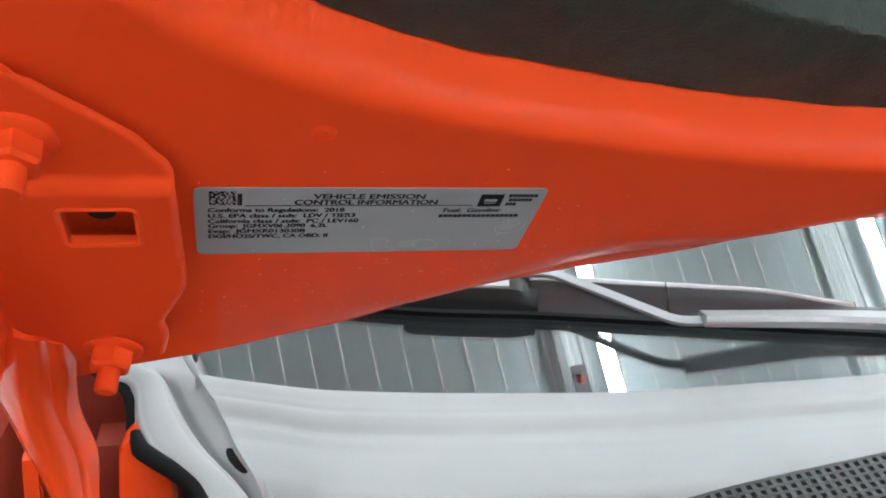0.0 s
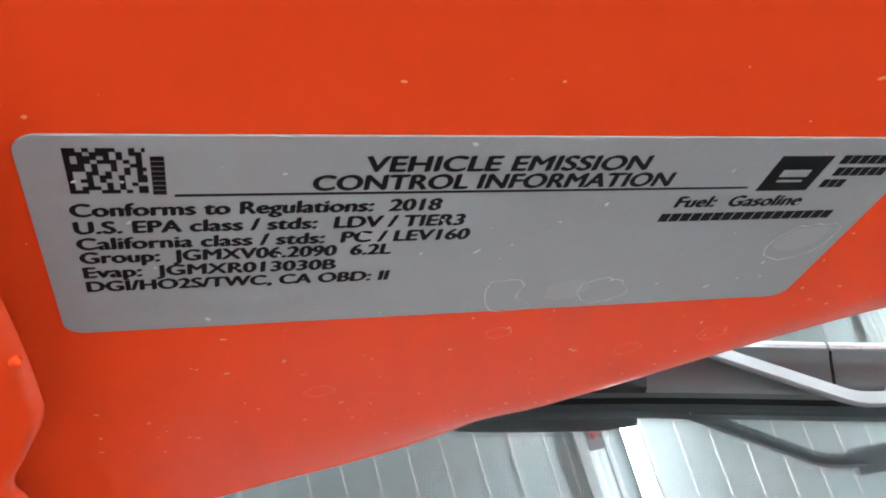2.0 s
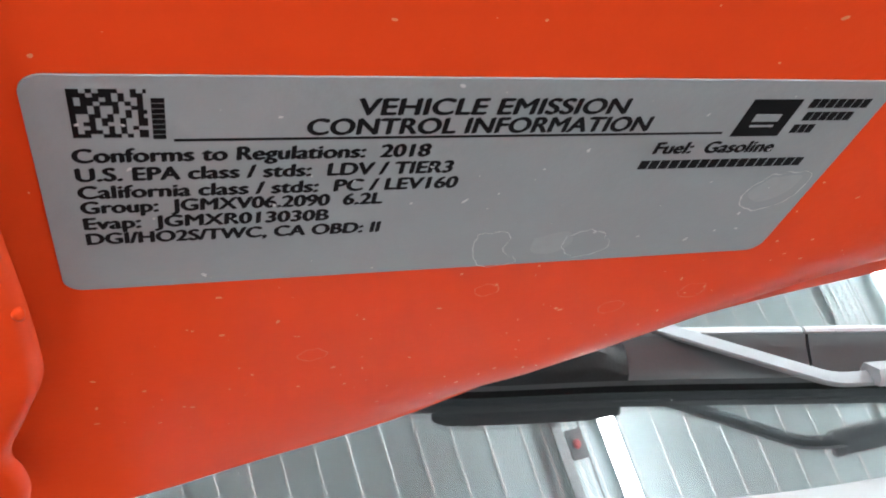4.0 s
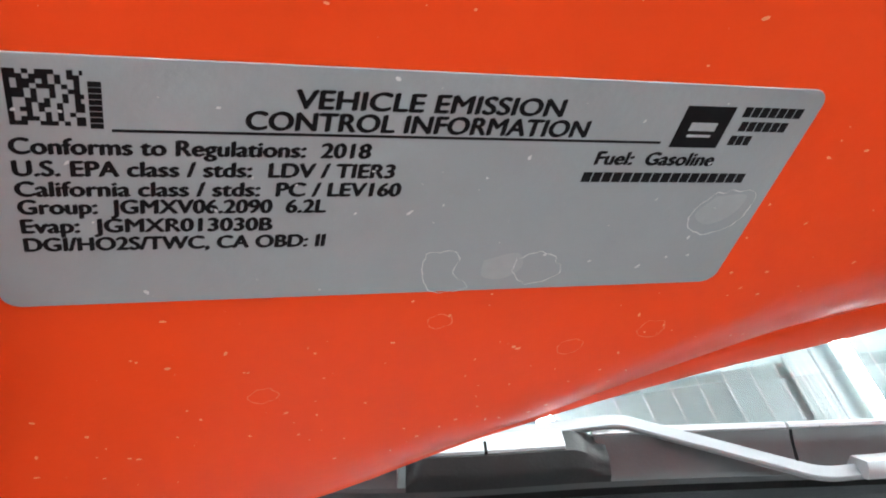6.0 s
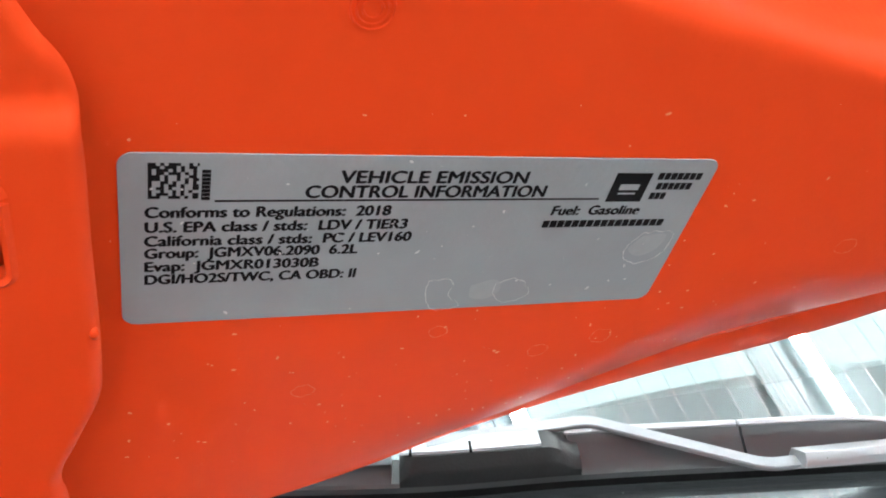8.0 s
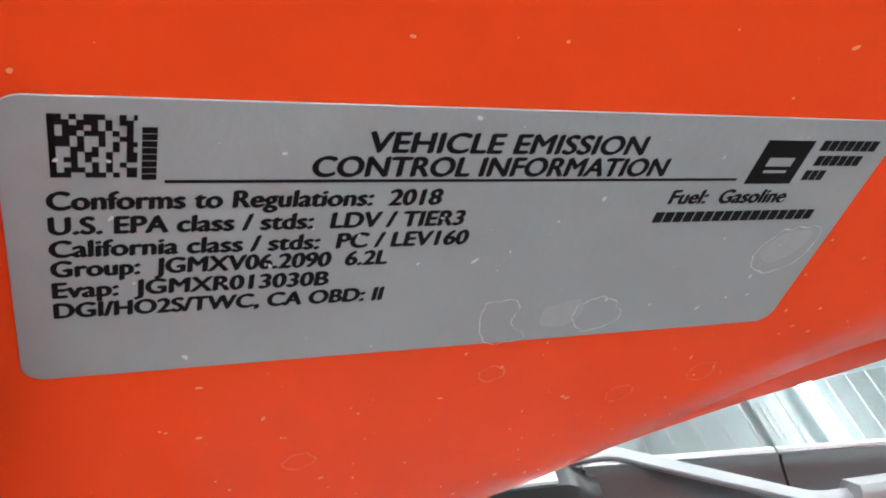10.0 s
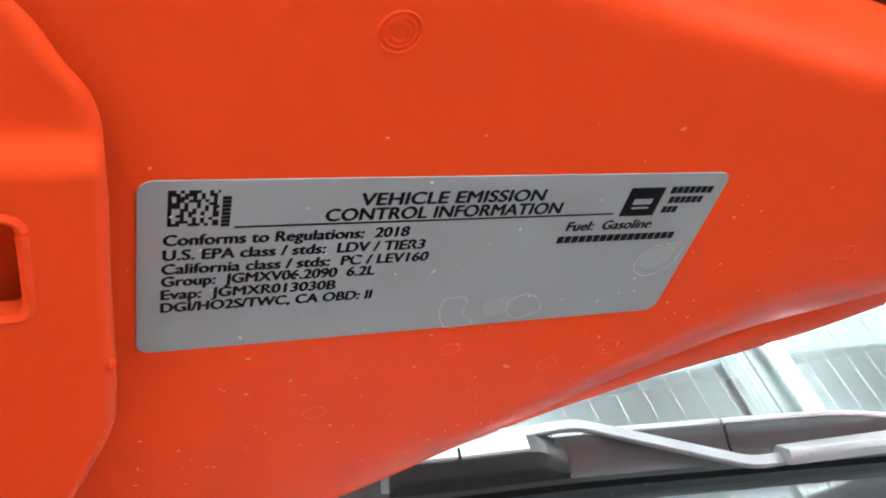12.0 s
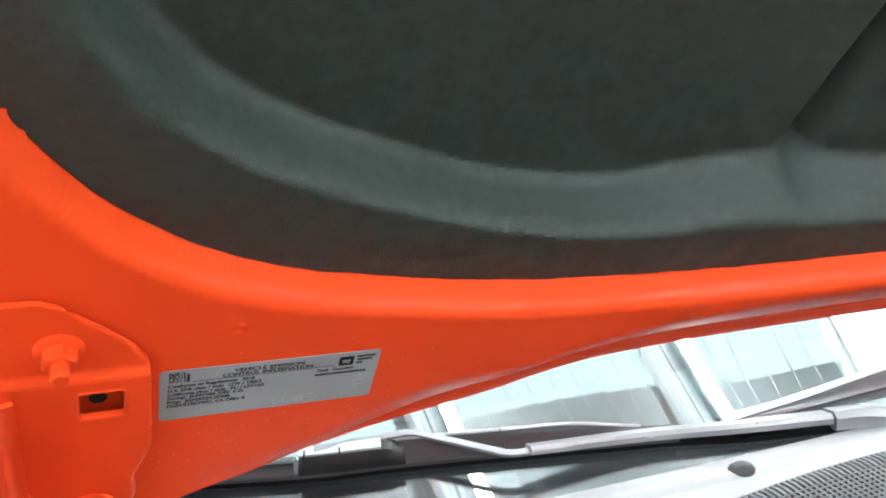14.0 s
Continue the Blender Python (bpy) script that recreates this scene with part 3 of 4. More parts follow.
def world_sheet(name, left, right_side, mat, parent, bulge, n=20, across=9, text="", thick=0.003):
    """A pressed strap between two side lines, bowed towards the open bay."""
    a, b = curve_points(left, n), curve_points(right_side, n)
    rows = []
    for p, q in zip(a, b):
        row = []
        for k in range(across):
            t = k / (across - 1)
            w = Vector(p + (q - p) * t) + Vector((0, -bulge * (math.sin(math.pi * t) - 0.22 * math.exp(-((t - 0.70) / 0.10) ** 2)), 0))
            row.append(tuple((back @ w) if parent is hinge else w))
        rows.append(row)
    return grid_part(name, rows, mat, parent, text, thick)


world_sheet("hinge_arm", [(-0.0905, 0.305, 1.190), (-0.0975, 0.330, 1.148), (-0.0945, 0.345, 1.112), (-0.0895, 0.352, 1.084), (-0.0895, 0.355, 1.020)], [(-0.0680, 0.318, 1.170), (-0.0750, 0.342, 1.128), (-0.0728, 0.350, 1.106), (-0.0756, 0.352, 1.080), (-0.0780, 0.355, 1.020)], ORANGE_GLOSS, hinge, 0.010, n=40, across=25, text="glossy orange hinge arm")
part("stay", sweep([back @ Vector(p) for p in ((-0.096, 0.346, 1.108), (-0.0986, 0.350, 1.084), (-0.100, 0.352, 1.02))], [(-0.003, -0.003), (0.003, -0.003), (0.003, 0.003), (-0.003, 0.003)]), ORANGE_GLOSS, hinge, "thin orange hinge stay", smooth=True)

# ---- windshield ----
RAKE = math.tan(radians(29))
glass_edge = spline((-0.0982, -0.0257, 0.0105, 0.0722, 0.135, 0.1996, 0.2663, 0.3648, 0.659, 1.40), (0.4718, 0.4473, 0.439, 0.4293, 0.4226, 0.4118, 0.4034, 0.3938, 0.385, 0.420))
edge_z = spline((-0.0982, -0.0257, 0.0105, 0.0722, 0.135, 0.1996, 0.2663, 0.3648, 0.659, 1.40), (1.0949, 1.0813, 1.0767, 1.0714, 1.0676, 1.0670, 1.0682, 1.0690, 1.0672, 1.0672))
BOW = 3.0


def glass_z(x, y):
    """The raked pane, bowed across the car: it falls away towards the pillars."""
    d = min(x, 2 * MID - x, 0.5) - 0.5
    return 1.0840 + (y - 0.4521) * RAKE - (d * d - 0.1225) / (2 * BOW) - 0.010


gx = np.concatenate([np.linspace(-0.043, 0.0, 20), np.linspace(0.01, 0.6, 90), np.linspace(0.62, 1.46, 30)])
gs = np.linspace(0.0, 1.0, 20)


beside_cap = spline((-0.0488, -0.0444, -0.0374, -0.0294, -0.0187, -0.0053, 0.02), (0.534, 0.5223, 0.502, 0.4803, 0.4596, 0.4276, 0.34))


def pane_y(x, k):
    """From the hidden lower edge, drawn back beside the end cap, up to the roof."""
    lo = max(float(glass_edge(x)) - 0.02 * float(smoothstep((x + 0.024) / 0.02)), float(beside_cap(x)))
    return lo + (float(glass_edge(x)) + 0.75 - lo) * k


sheet = [[(x, pane_y(x, s), glass_z(x, pane_y(x, s))) for x in gx] for s in gs]
ws = empty("windshield", Matrix.Identity(4), "raked car windshield reflecting the ribbed workshop ceiling", "windshield")
pane = grid_part("glass_pane", sheet, GLASS, ws, thick=-0.005)
pane.visible_shadow = False

part("rubber_seal", sweep([(x, float(glass_edge(x)) - 0.003, float(edge_z(x)) - 0.0013) for x in np.linspace(-0.010, 1.4, 60)], [(-0.0015, -0.002), (0.0015, -0.002), (0.0015, 0.0006), (-0.0015, 0.0006)]), RUBBER, ws, "black rubber edge seal")

# ---- cowl ----
car = empty("car", Matrix.Identity(4), "orange car with its hood raised over the engine bay", "car")
cx = np.concatenate([np.linspace(-0.055, 0.7, 130), np.linspace(0.71, 1.45, 30)])
cowl_drop = spline((-0.15, -0.10, -0.09, -0.075, -0.062, -0.045, -0.03, -0.026, -0.022, -0.012, -0.004, 0.0, 0.0010, 0.0014), (-0.070, -0.045, -0.032, -0.0175, -0.0125, -0.0082, -0.0052, -0.0040, -0.0012, 0.0002, 0.0026, 0.003, 0.0018, -0.005))
grille_top = spline((-0.1, 0.10, 0.198, 0.324, 0.462, 0.577, 1.45), (0.328, 0.332, 0.3362, 0.3405, 0.3499, 0.3516, 0.3516))


ridge_x = spline((-0.49, -0.4746, -0.4507, -0.4282, -0.4037, -0.3729, -0.345), (-0.040, -0.0355, -0.0277, -0.0174, -0.0094, 0.0029, 0.010))


def cowl_place(x, y, lift=0.0):
    e = float(glass_edge(x))
    x += (float(ridge_x(-min(0.489, max(0.346, y)))) - 0.0055 + 0.055) * float(smoothstep((0.045 - x) / 0.1))
    crease = 0.0013 * sum(float(smoothstep((y - e + c) / 0.004)) - 0.5 for c in (0.017, 0.030, 0.041)) * (0.15 + 0.85 * float(smoothstep((0.24 - x) / 0.2)))
    return (x, y, float(edge_z(x)) + float(cowl_drop(y - e)) + crease + lift - 0.001 * float(smoothstep((0.02 - x) / 0.05)))


def cowl_sheet(xs, y_near, y_far, n):
    return [[cowl_place(x, y_near(x) + (y_far(x) - y_near(x)) * k / n) for x in xs] for k in range(n + 1)]


steps = [0.0014, 0.0010, 0.0, -0.004, -0.009, -0.012, -0.014, -0.0155, -0.017, -0.0185, -0.022, -0.026, -0.0275, -0.029, -0.03]
def cowl_skirt(x):
    """The rim turned down from the cowl's rear edge onto the glass."""
    px, py, pz = cowl_place(x, float(glass_edge(x)) + 0.0014)
    return (px, py + 0.001, min(pz, glass_z(px, py) + 0.001))


sheet = [[cowl_skirt(x) for x in cx]] + [[cowl_place(x, float(glass_edge(x)) + d) for x in cx] for d in steps]
sheet += cowl_sheet(cx, lambda x: float(glass_edge(x)) - 0.03, lambda x: float(grille_top(x)), 24)[1:]
cowl = grid_part("cowl_panel", sheet, COWL_GREY, car, "pale satin grey plastic cowl panel", thick=-0.0025)
grid_part("cowl_front", cowl_sheet(np.linspace(-0.050, 0.150, 40), lambda x: float(grille_top(x)) - 0.0005, lambda x: 0.30, 6), COWL_GREY, cowl, thick=-0.0025)
grid_part("grille_tray", [[(x, float(grille_top(x)) - d, cowl_place(x, float(grille_top(x)))[2] - h) for x in np.linspace(0.150, 1.4, 40)] for d, h in ((-0.001, 0.003), (0.001, 0.014), (0.10, 0.042))], DARK, cowl)


def grille_at(x, d):
    """A place on the grille, d ahead of the cowl skin's front line."""
    y = float(grille_top(x))
    return (x, y - d, cowl_place(x, y)[2] - 0.28 * d)


SLATS_FROM = 0.385
for k in range(18):
    path = [grille_at(x, 0.001 + 0.0045 * k) for x in np.linspace(0.150, SLATS_FROM if k in (1, 2) else 0.90, 60)]
    part("grille_bar", sweep(path, [(-0.0013, -0.003), (0.0013, -0.003), (0.0013, 0.0), (0.0, 0.0005), (-0.0013, 0.0)]), GRILLE_GREY, cowl, smooth=True)
for k in range(130):
    x = 0.152 + 0.0057 * k
    d0 = 0.0012 if x < SLATS_FROM else 0.0125
    part("grille_rib", sweep([grille_at(x, d0), grille_at(x, 0.035), grille_at(x, 0.076)], [(-0.0015, -0.003), (0.0015, -0.003), (0.0015, 0.0003), (-0.0015, 0.0003)]), GRILLE_GREY, cowl)

for k in range(86):
    x = SLATS_FROM + 0.004 + 0.0057 * k
    a, b = Vector(grille_at(x, 0.0005)), Vector(grille_at(x + 0.003, 0.0135))
    part("grille_slat", sweep([a + Vector((0, 0, 0.0006)), (a + b) / 2 + Vector((0, 0, 0.0012)), b], [(-0.0015, -0.004), (0.0013, -0.004), (0.0015, 0.0), (0.0, 0.0006), (-0.0013, 0.0)]), SLAT_GREY, cowl)

# washer nozzle on the cowl
nozzle = empty("washer_nozzle", Matrix.Translation((0.413, 0.374, 1.0605)), "grey rounded washer nozzle on the cowl", "nozzle")
part("nozzle_body", lathe([(0.012, 0), (0.0125, 0.003), (0.011, 0.008), (0.008, 0.012), (0.003, 0.0145)], 24, Matrix.Diagonal((1.12, 0.85, 0.95, 1))), GRILLE_GREY, nozzle, smooth=True, angle=60)

# moulded end piece where the cowl meets the fender
endcap = empty("cowl_end_cap", Matrix.Translation((0, 0, 0)), "pale grey moulded plastic cap at the cowl end", "trim cap")


cap_left = curve_points([(-0.0960, 0.4850), (-0.0815, 0.4725), (-0.0745, 0.4690), (-0.0702, 0.4600), (-0.0696, 0.4524), (-0.0675, 0.4356), (-0.0617, 0.4192), (-0.0485, 0.4024), (-0.0373, 0.3901), (-0.0305, 0.3782), (-0.024, 0.350)], 40)
cap_right = curve_points([(-0.0400, 0.4900), (-0.0355, 0.4746), (-0.0277, 0.4507), (-0.0174, 0.4282), (-0.0094, 0.4037), (0.0029, 0.3729), (0.010, 0.345)], 40)
across = spline((0.0, 0.03, 0.08, 0.20, 0.34, 0.395, 0.415, 0.435, 0.46, 0.62, 0.78, 0.84, 0.90, 0.95, 1.0), (-0.0060, -0.0020, -0.0002, 0.002, 0.0018, 0.0008, -0.0015, -0.0075, -0.0092, -0.0060, -0.0018, 0.0, 0.0026, 0.0018, -0.012))


def cap_place(k, t):
    """Rounded cap with a sunken, tilted channel that widens towards the windshield."""
    p = cap_left[k] + (cap_right[k] - cap_left[k]) * t
    g = 0.42 + 0.22 * min(1.0, k / 32)
    q = t / g * 0.42 if t < g else 0.42 + (t - g) / (0.86 - g) * 0.42 if t < 0.86 else 0.84 + (t - 0.86) / 0.14 * 0.16
    h = float(across(q))
    if 0.36 < q < 0.84:
        h = 0.001 + (h - 0.001) * float(smoothstep((k - 5 - 5 * (q - 0.4)) / 3))
    return (float(p[0]), float(p[1]), 1.077 + 0.3 * (float(p[1]) - 0.45) + h)


grid_part("cap_body", [[cap_place(k, t) for t in np.linspace(0, 1, 70)] for k in range(40)], COWL_GREY, endcap, thick=-0.002)
flank = []
for k in range(0, 20):
    p = Vector(cap_place(k, 1.0))
    reach = 1.0
    while reach < 1.3 and 1.288 + (p.z - 1.288) * reach > glass_z(p.x * reach, p.y * reach):
        reach += 0.002
    tx, ty = p.x * reach + 0.005, p.y * reach + 0.004
    flank.append([tuple(p), (tx, ty, glass_z(tx, ty) - 0.0015)])
grid_part("cap_flank", flank, COWL_GREY, endcap)
part("cap_slot", lathe([(0.0036, 0), (0.0036, 0.0009)], 20, Matrix.Translation((-0.0157, 0.4017, 1.0612)) @ Matrix.Rotation(radians(16), 4, "X") @ Matrix.Rotation(-1.1, 4, "Z") @ Matrix.Diagonal((2.8, 0.9, 1, 1))), RUBBER, endcap, "dark slot")
bulb = empty("rubber_seal", Matrix.Identity(4), "black rubber weather seal beside the cowl cap", "seal")
seal_line = curve_points([(-0.0672, 0.4290, 1.0695), (-0.0645, 0.4205, 1.0645), (-0.0575, 0.4130, 1.0620), (-0.0475, 0.4045, 1.0590), (-0.0380, 0.3945, 1.0555), (-0.0310, 0.3805, 1.0505), (-0.026, 0.352, 1.036), (-0.024, 0.25, 1.01)], 40)
part("bulb", sweep(seal_line, [(0.0048 * math.cos(a), 0.0048 * math.sin(a)) for a in np.linspace(0, 2 * math.pi, 14, endpoint=False)], scales=[(min(1, 0.55 + 0.25 * k),) * 2 for k in range(40)]), RUBBER, bulb, smooth=True)
part("flange", sweep(seal_line[8:] - np.array([0, -0.004, 0.022]), [(-0.0045, -0.020), (0.0045, -0.020), (0.0045, 0.016), (-0.0045, 0.016)]), RUBBER, bulb, smooth=True)

part("upper_bulb", sweep(curve_points([(-0.105, 0.498, 1.086), (-0.088, 0.482, 1.080), (-0.0775, 0.474, 1.0765), (-0.0728, 0.466, 1.0715), (-0.0715, 0.458, 1.064), (-0.0718, 0.448, 1.054)], 24), [(0.0042 * math.cos(a), 0.0042 * math.sin(a)) for a in np.linspace(0, 2 * math.pi, 12, endpoint=False)]), RUBBER, bulb, smooth=True)
for x0, x1 in ((-0.26, -0.15), (1.59, 1.70)):
    part("fender", box(x0, x1, -0.95, 0.60, 0.55, 0.985, 0.03), ORANGE_GLOSS, car, "glossy orange fender", smooth=True)
upright = Matrix.Rotation(radians(90), 4, "X")


def upright_plate(outline, y0, y1, bevel):
    """A plate drawn in x and z, from y0 back to y1."""
    bm = slab(outline, -y1, -y0, bevel)
    bmesh.ops.transform(bm, matrix=upright, verts=bm.verts)
    return bm


part("fender_apron", upright_plate([(-0.0500, 0.60), (-0.0500, 1.046), (-0.0600, 1.062), (-0.0680, 1.0705), (-0.0730, 1.066), (-0.0762, 1.0600), (-0.0790, 1.036), (-0.0800, 0.60)], 0.4230, 0.4380, 0.004), ORANGE_GLOSS, car, smooth=True)
# Pillar, cavity walls and floor get a darkened orange in place of shade.
part("hinge_pillar", upright_plate([(-0.0990, 0.60), (-0.0990, 1.0300), (-0.0930, 1.0500), (-0.0745, 1.0495), (-0.0758, 1.0440), (-0.0800, 1.0240), (-0.0850, 1.0000), (-0.0870, 0.60)], 0.4550, 0.4800, 0.003), ORANGE_SHADED, car, smooth=True)
part("cavity_liner", joined(box(-0.248, -0.042, 0.50, 0.52, 0.61, 1.10), box(-0.148, -0.14, 0.2, 0.498, 0.61, 1.06)), ORANGE_SHADED, car, "dull dark red cavity wall with its shade painted in")
part("cavity_floor", box(-0.138, -0.08, -0.9, 0.498, 0.61, 0.94), ORANGE_SHADED, car)
part("bay_liner", box(-0.046, 1.5, -0.9, 0.33, 0.60, 0.64), DARK, car)
part("firewall", box(-0.046, 1.5, 0.33, 0.345, 0.60, 0.985), DARK, car)
part("lower_body", box(-0.26, 1.70, -1.00, 3.55, 0.16, 0.60, 0.06), ORANGE_GLOSS, car, "glossy orange lower body", smooth=True)
part("front_end", box(-0.26, 1.70, -1.02, -0.90, 0.50, 0.88, 0.05), ORANGE_GLOSS, car, smooth=True)
part("rear_deck", box(-0.26, 1.70, 2.40, 3.55, 0.55, 0.98, 0.08), ORANGE_GLOSS, car, smooth=True)
for x0, x1 in ((-0.29, -0.251), (1.701, 1.74)):
    part("door", box(x0, x1, 0.62, 2.38, 0.30, 0.99, 0.015), ORANGE_GLOSS, car, smooth=True)
part("roof_panel", box(-0.22, 1.67, 1.19, 2.42, 1.482, 1.515, 0.015), ORANGE_GLOSS, car, smooth=True)
part("cabin_floor", box(-0.2, 1.65, 1.25, 2.35, 0.60, 0.615), DARK, car, "dark cabin floor")
part("dashboard", box(-0.2, 1.65, 0.36, 1.3, 0.84, 0.90, 0.02), DARK, car, "dark plastic dashboard top")
part("cabin_liner", joined(box(-0.25, -0.2, 0.50, 2.4, 0.60, 1.45), box(1.65, 1.7, 0.50, 2.4, 0.60, 1.45), box(-0.25, 1.7, 2.35, 2.4, 0.60, 1.45), box(-0.25, 1.7, 1.17, 2.4, 1.45, 1.48)), DARK, car, "dark car cabin")

# ---- wipers ----
wiper = empty("wiper", Matrix.Identity(4), "silver-grey wiper arm with a black blade parked on the windshield", "wiper", group="windshield wipers")
def rounded_path(pts, r, n=5):
    """Straight runs between places, with rounded corners."""
    pts = [Vector(p) for p in pts]
    out = [pts[0]]
    for a, b, c in zip(pts, pts[1:], pts[2:]):
        p, q = b + (a - b).normalized() * r, b + (c - b).normalized() * r
        out += [(1 - t) ** 2 * p + 2 * t * (1 - t) * b + t * t * q for t in [k / n for k in range(n + 1)]]
    return out + [pts[-1]]


rod = rounded_path([(0.100, 0.489, 1.1215), (0.1776, 0.4780, 1.1226), (0.2412, 0.4312, 1.1024), (0.260, 0.4275, 1.1022)], 0.007)
part("arm_rod", sweep(rod, [(-0.0030, -0.0014), (0.0030, -0.0014), (0.0033, 0.0004), (0.0028, 0.0012), (-0.0028, 0.0012), (-0.0033, 0.0004)], Vector((0, -0.55, 0.83))), ROD_GREY, wiper, "silver-grey flat arm rod", smooth=True)
arm = curve_points([(0.2553, 0.4278, 1.1025), (0.3617, 0.4230, 1.0935), (0.44, 0.411, 1.087), (0.528, 0.3975, 1.081)], 30)
part("arm_channel", sweep(arm, [(-0.0055, -0.0018), (0.0055, -0.0018), (0.006, 0.002), (0.0045, 0.005), (-0.0045, 0.005), (-0.006, 0.002)], scales=[(1 + 0.6 * k / 29, 1 + 0.3 * k / 29) for k in range(30)]), WIPER_GREY, wiper, "silver-grey pressed arm channel", smooth=True)
head = curve_points([(0.530, 0.3972, 1.081), (0.56, 0.392, 1.079), (0.60, 0.384, 1.068), (0.63, 0.376, 1.05)], 14)
part("arm_head", sweep(head, [(-0.010, -0.008), (0.010, -0.008), (0.011, 0.002), (0.007, 0.008), (-0.007, 0.008), (-0.011, 0.002)]), WIPER_GREY, wiper, "silver-grey pivot head", smooth=True)
part("rivet", lathe([(0.0025, 0), (0.0025, 0.0012), (0.0012, 0.0022)], 16, Matrix.Translation((0.3617, 0.4175, 1.0945)) @ Matrix.Rotation(radians(80), 4, "X") @ Matrix.Diagonal((2.2, 0.8, 1, 1))), WIPER_GREY, wiper)
UP = Vector((0, -math.sin(radians(29)), math.cos(radians(29))))
blade_y = spline((-0.0667, 0.0129, 0.1031, 0.1635, 0.2557, 0.3254, 0.3912, 0.4433, 0.5497, 0.6226), (0.5657, 0.5349, 0.5027, 0.487, 0.463, 0.4467, 0.4328, 0.4207, 0.4066, 0.4007))


def blade_path(x0, x1, n, h=0.0):
    out = []
    for x in np.linspace(x0, x1, n):
        y = float(blade_y(x))
        out.append(Vector((x, y, glass_z(x, y) - 0.0080)) + UP * h)
    return out


part("rubber_lip", sweep(blade_path(-0.06, 0.60, 70), [(-0.0012, 0.0068), (0.0012, 0.0068), (0.0030, 0.0098), (0.0075, 0.0112), (0.0075, 0.0174), (-0.0075, 0.0174), (-0.0075, 0.0112), (-0.0030, 0.0098)], UP), RUBBER, wiper, "black rubber wiper lip", smooth=True)
part("blade_spine", sweep(blade_path(-0.06, 0.39, 50, 0.0176), [(-0.008, 0), (0.0088, 0), (0.0088, 0.0034), (0.0075, 0.0046), (-0.008, 0.0046)], UP), BLADE_GREY, wiper, "satin black blade spine", smooth=True)
SPOIL = [(0.0075, 0.0), (0.0050, 0.003), (0.0030, 0.008), (0.0025, 0.0150), (0.0030, 0.0185), (0.0005, 0.0195), (-0.005, 0.0175), (-0.008, 0.006), (-0.008, 0.0)]


LEANT = [(0.0078, 0.0), (0.0040, 0.0028), (-0.0015, 0.0055), (-0.0055, 0.0082), (-0.0070, 0.0100), (-0.0098, 0.0100), (-0.0112, 0.0070), (-0.0080, 0.0)]


def spoiler(x0, x1, n, taper_from, taper_to, name, tall=0.55, section=SPOIL):
    pts = blade_path(x0, x1, n, 0.0223)
    sc = [(1.0, tall * max(0.06, 1 - 0.94 * float(smoothstep((p.x - taper_from) / (taper_to - taper_from))) ** 1.3)) for p in pts]
    part(name, sweep(pts, section, UP, sc), BLADE_GREY, wiper, "satin grey blade spoiler", smooth=True, angle=40)
    if x0 > 0.1:
        # Paler strip painted along the top edge as its highlight.
        top = [p + UP * (0.0101 * k[1]) + Vector((0, 0.0074, 0.0041)) for p, k in zip(pts, sc)]
        part("ridge_highlight", sweep(top, [(-0.0022, -0.0010), (0.0016, -0.0010), (0.0016, 0.0003), (0.0, 0.0008), (-0.0022, 0.0)], UP), WIPER_GREY, wiper, "pale strip for the lit top of the spoiler", smooth=True)


spoiler(0.165, 0.2452, 14, 9, 10, "blade_spoiler", 1.0, LEANT)
spoiler(0.2464, 0.364, 30, 0.285, 0.370, "blade_spoiler", 1.0, LEANT)
spoiler(-0.06, 0.0855, 20, 9, 10, "blade_spoiler", 0.40)
pts = blade_path(0.089, 0.169, 30, 0.0223)
conn = [(0.0100, 0.0), (0.0098, 0.0075), (0.0086, 0.0100), (0.0045, 0.0155), (-0.009, 0.0155), (-0.0105, 0.013), (-0.0105, 0.0)]
part("connector", sweep(pts, conn, UP, [(1.0, 0.86 - 0.40 * float(smoothstep((p.x - 0.154) / 0.014)) - 0.55 * (1 - float(smoothstep((p.x - 0.087) / 0.008)))) for p in pts]), CONNECTOR, wiper, "dark grey blade connector box", smooth=True, angle=40)
part("connector_cover", sweep(blade_path(0.088, 0.150, 12, 0.0358), [(-0.008, 0), (0.0035, 0), (0.0028, 0.0010), (-0.0065, 0.0010)], UP), WIPER_GREY, wiper, "silver-grey connector cover", smooth=True)
for x in (0.092, 0.118):
    part("cover_clip", sweep(blade_path(x, x + 0.0012, 2, 0.0360), [(-0.002, -0.0005), (0.0040, -0.0005), (0.0040, 0.0014), (-0.002, 0.0014)], UP), RUBBER, wiper)

second = empty("wiper", Matrix.Identity(4), "satin grey second wiper blade resting higher on the windshield", "wiper", group="windshield wipers")
p2 = [Vector((x, y, glass_z(x, y) - 0.0060)) for x, y in curve_points([(0.4435, 0.4351), (0.5294, 0.4355), (0.6472, 0.4375), (0.7846, 0.4405), (0.9809, 0.4463)], 30)]
part("rubber_lip", sweep(p2, [(-0.0012, 0.0052), (0.0012, 0.0052), (0.006, 0.0075), (0.006, 0.011), (-0.006, 0.011), (-0.006, 0.0075)], UP), RUBBER, second, smooth=True)
part("blade_spoiler", sweep([p + UP * 0.0112 for p in p2], SPOIL, UP, [(1, 0.15 + 0.85 * float(smoothstep(k / 12))) for k in range(30)]), WIPER_GREY, second, "satin grey blade spoiler", smooth=True, angle=40)

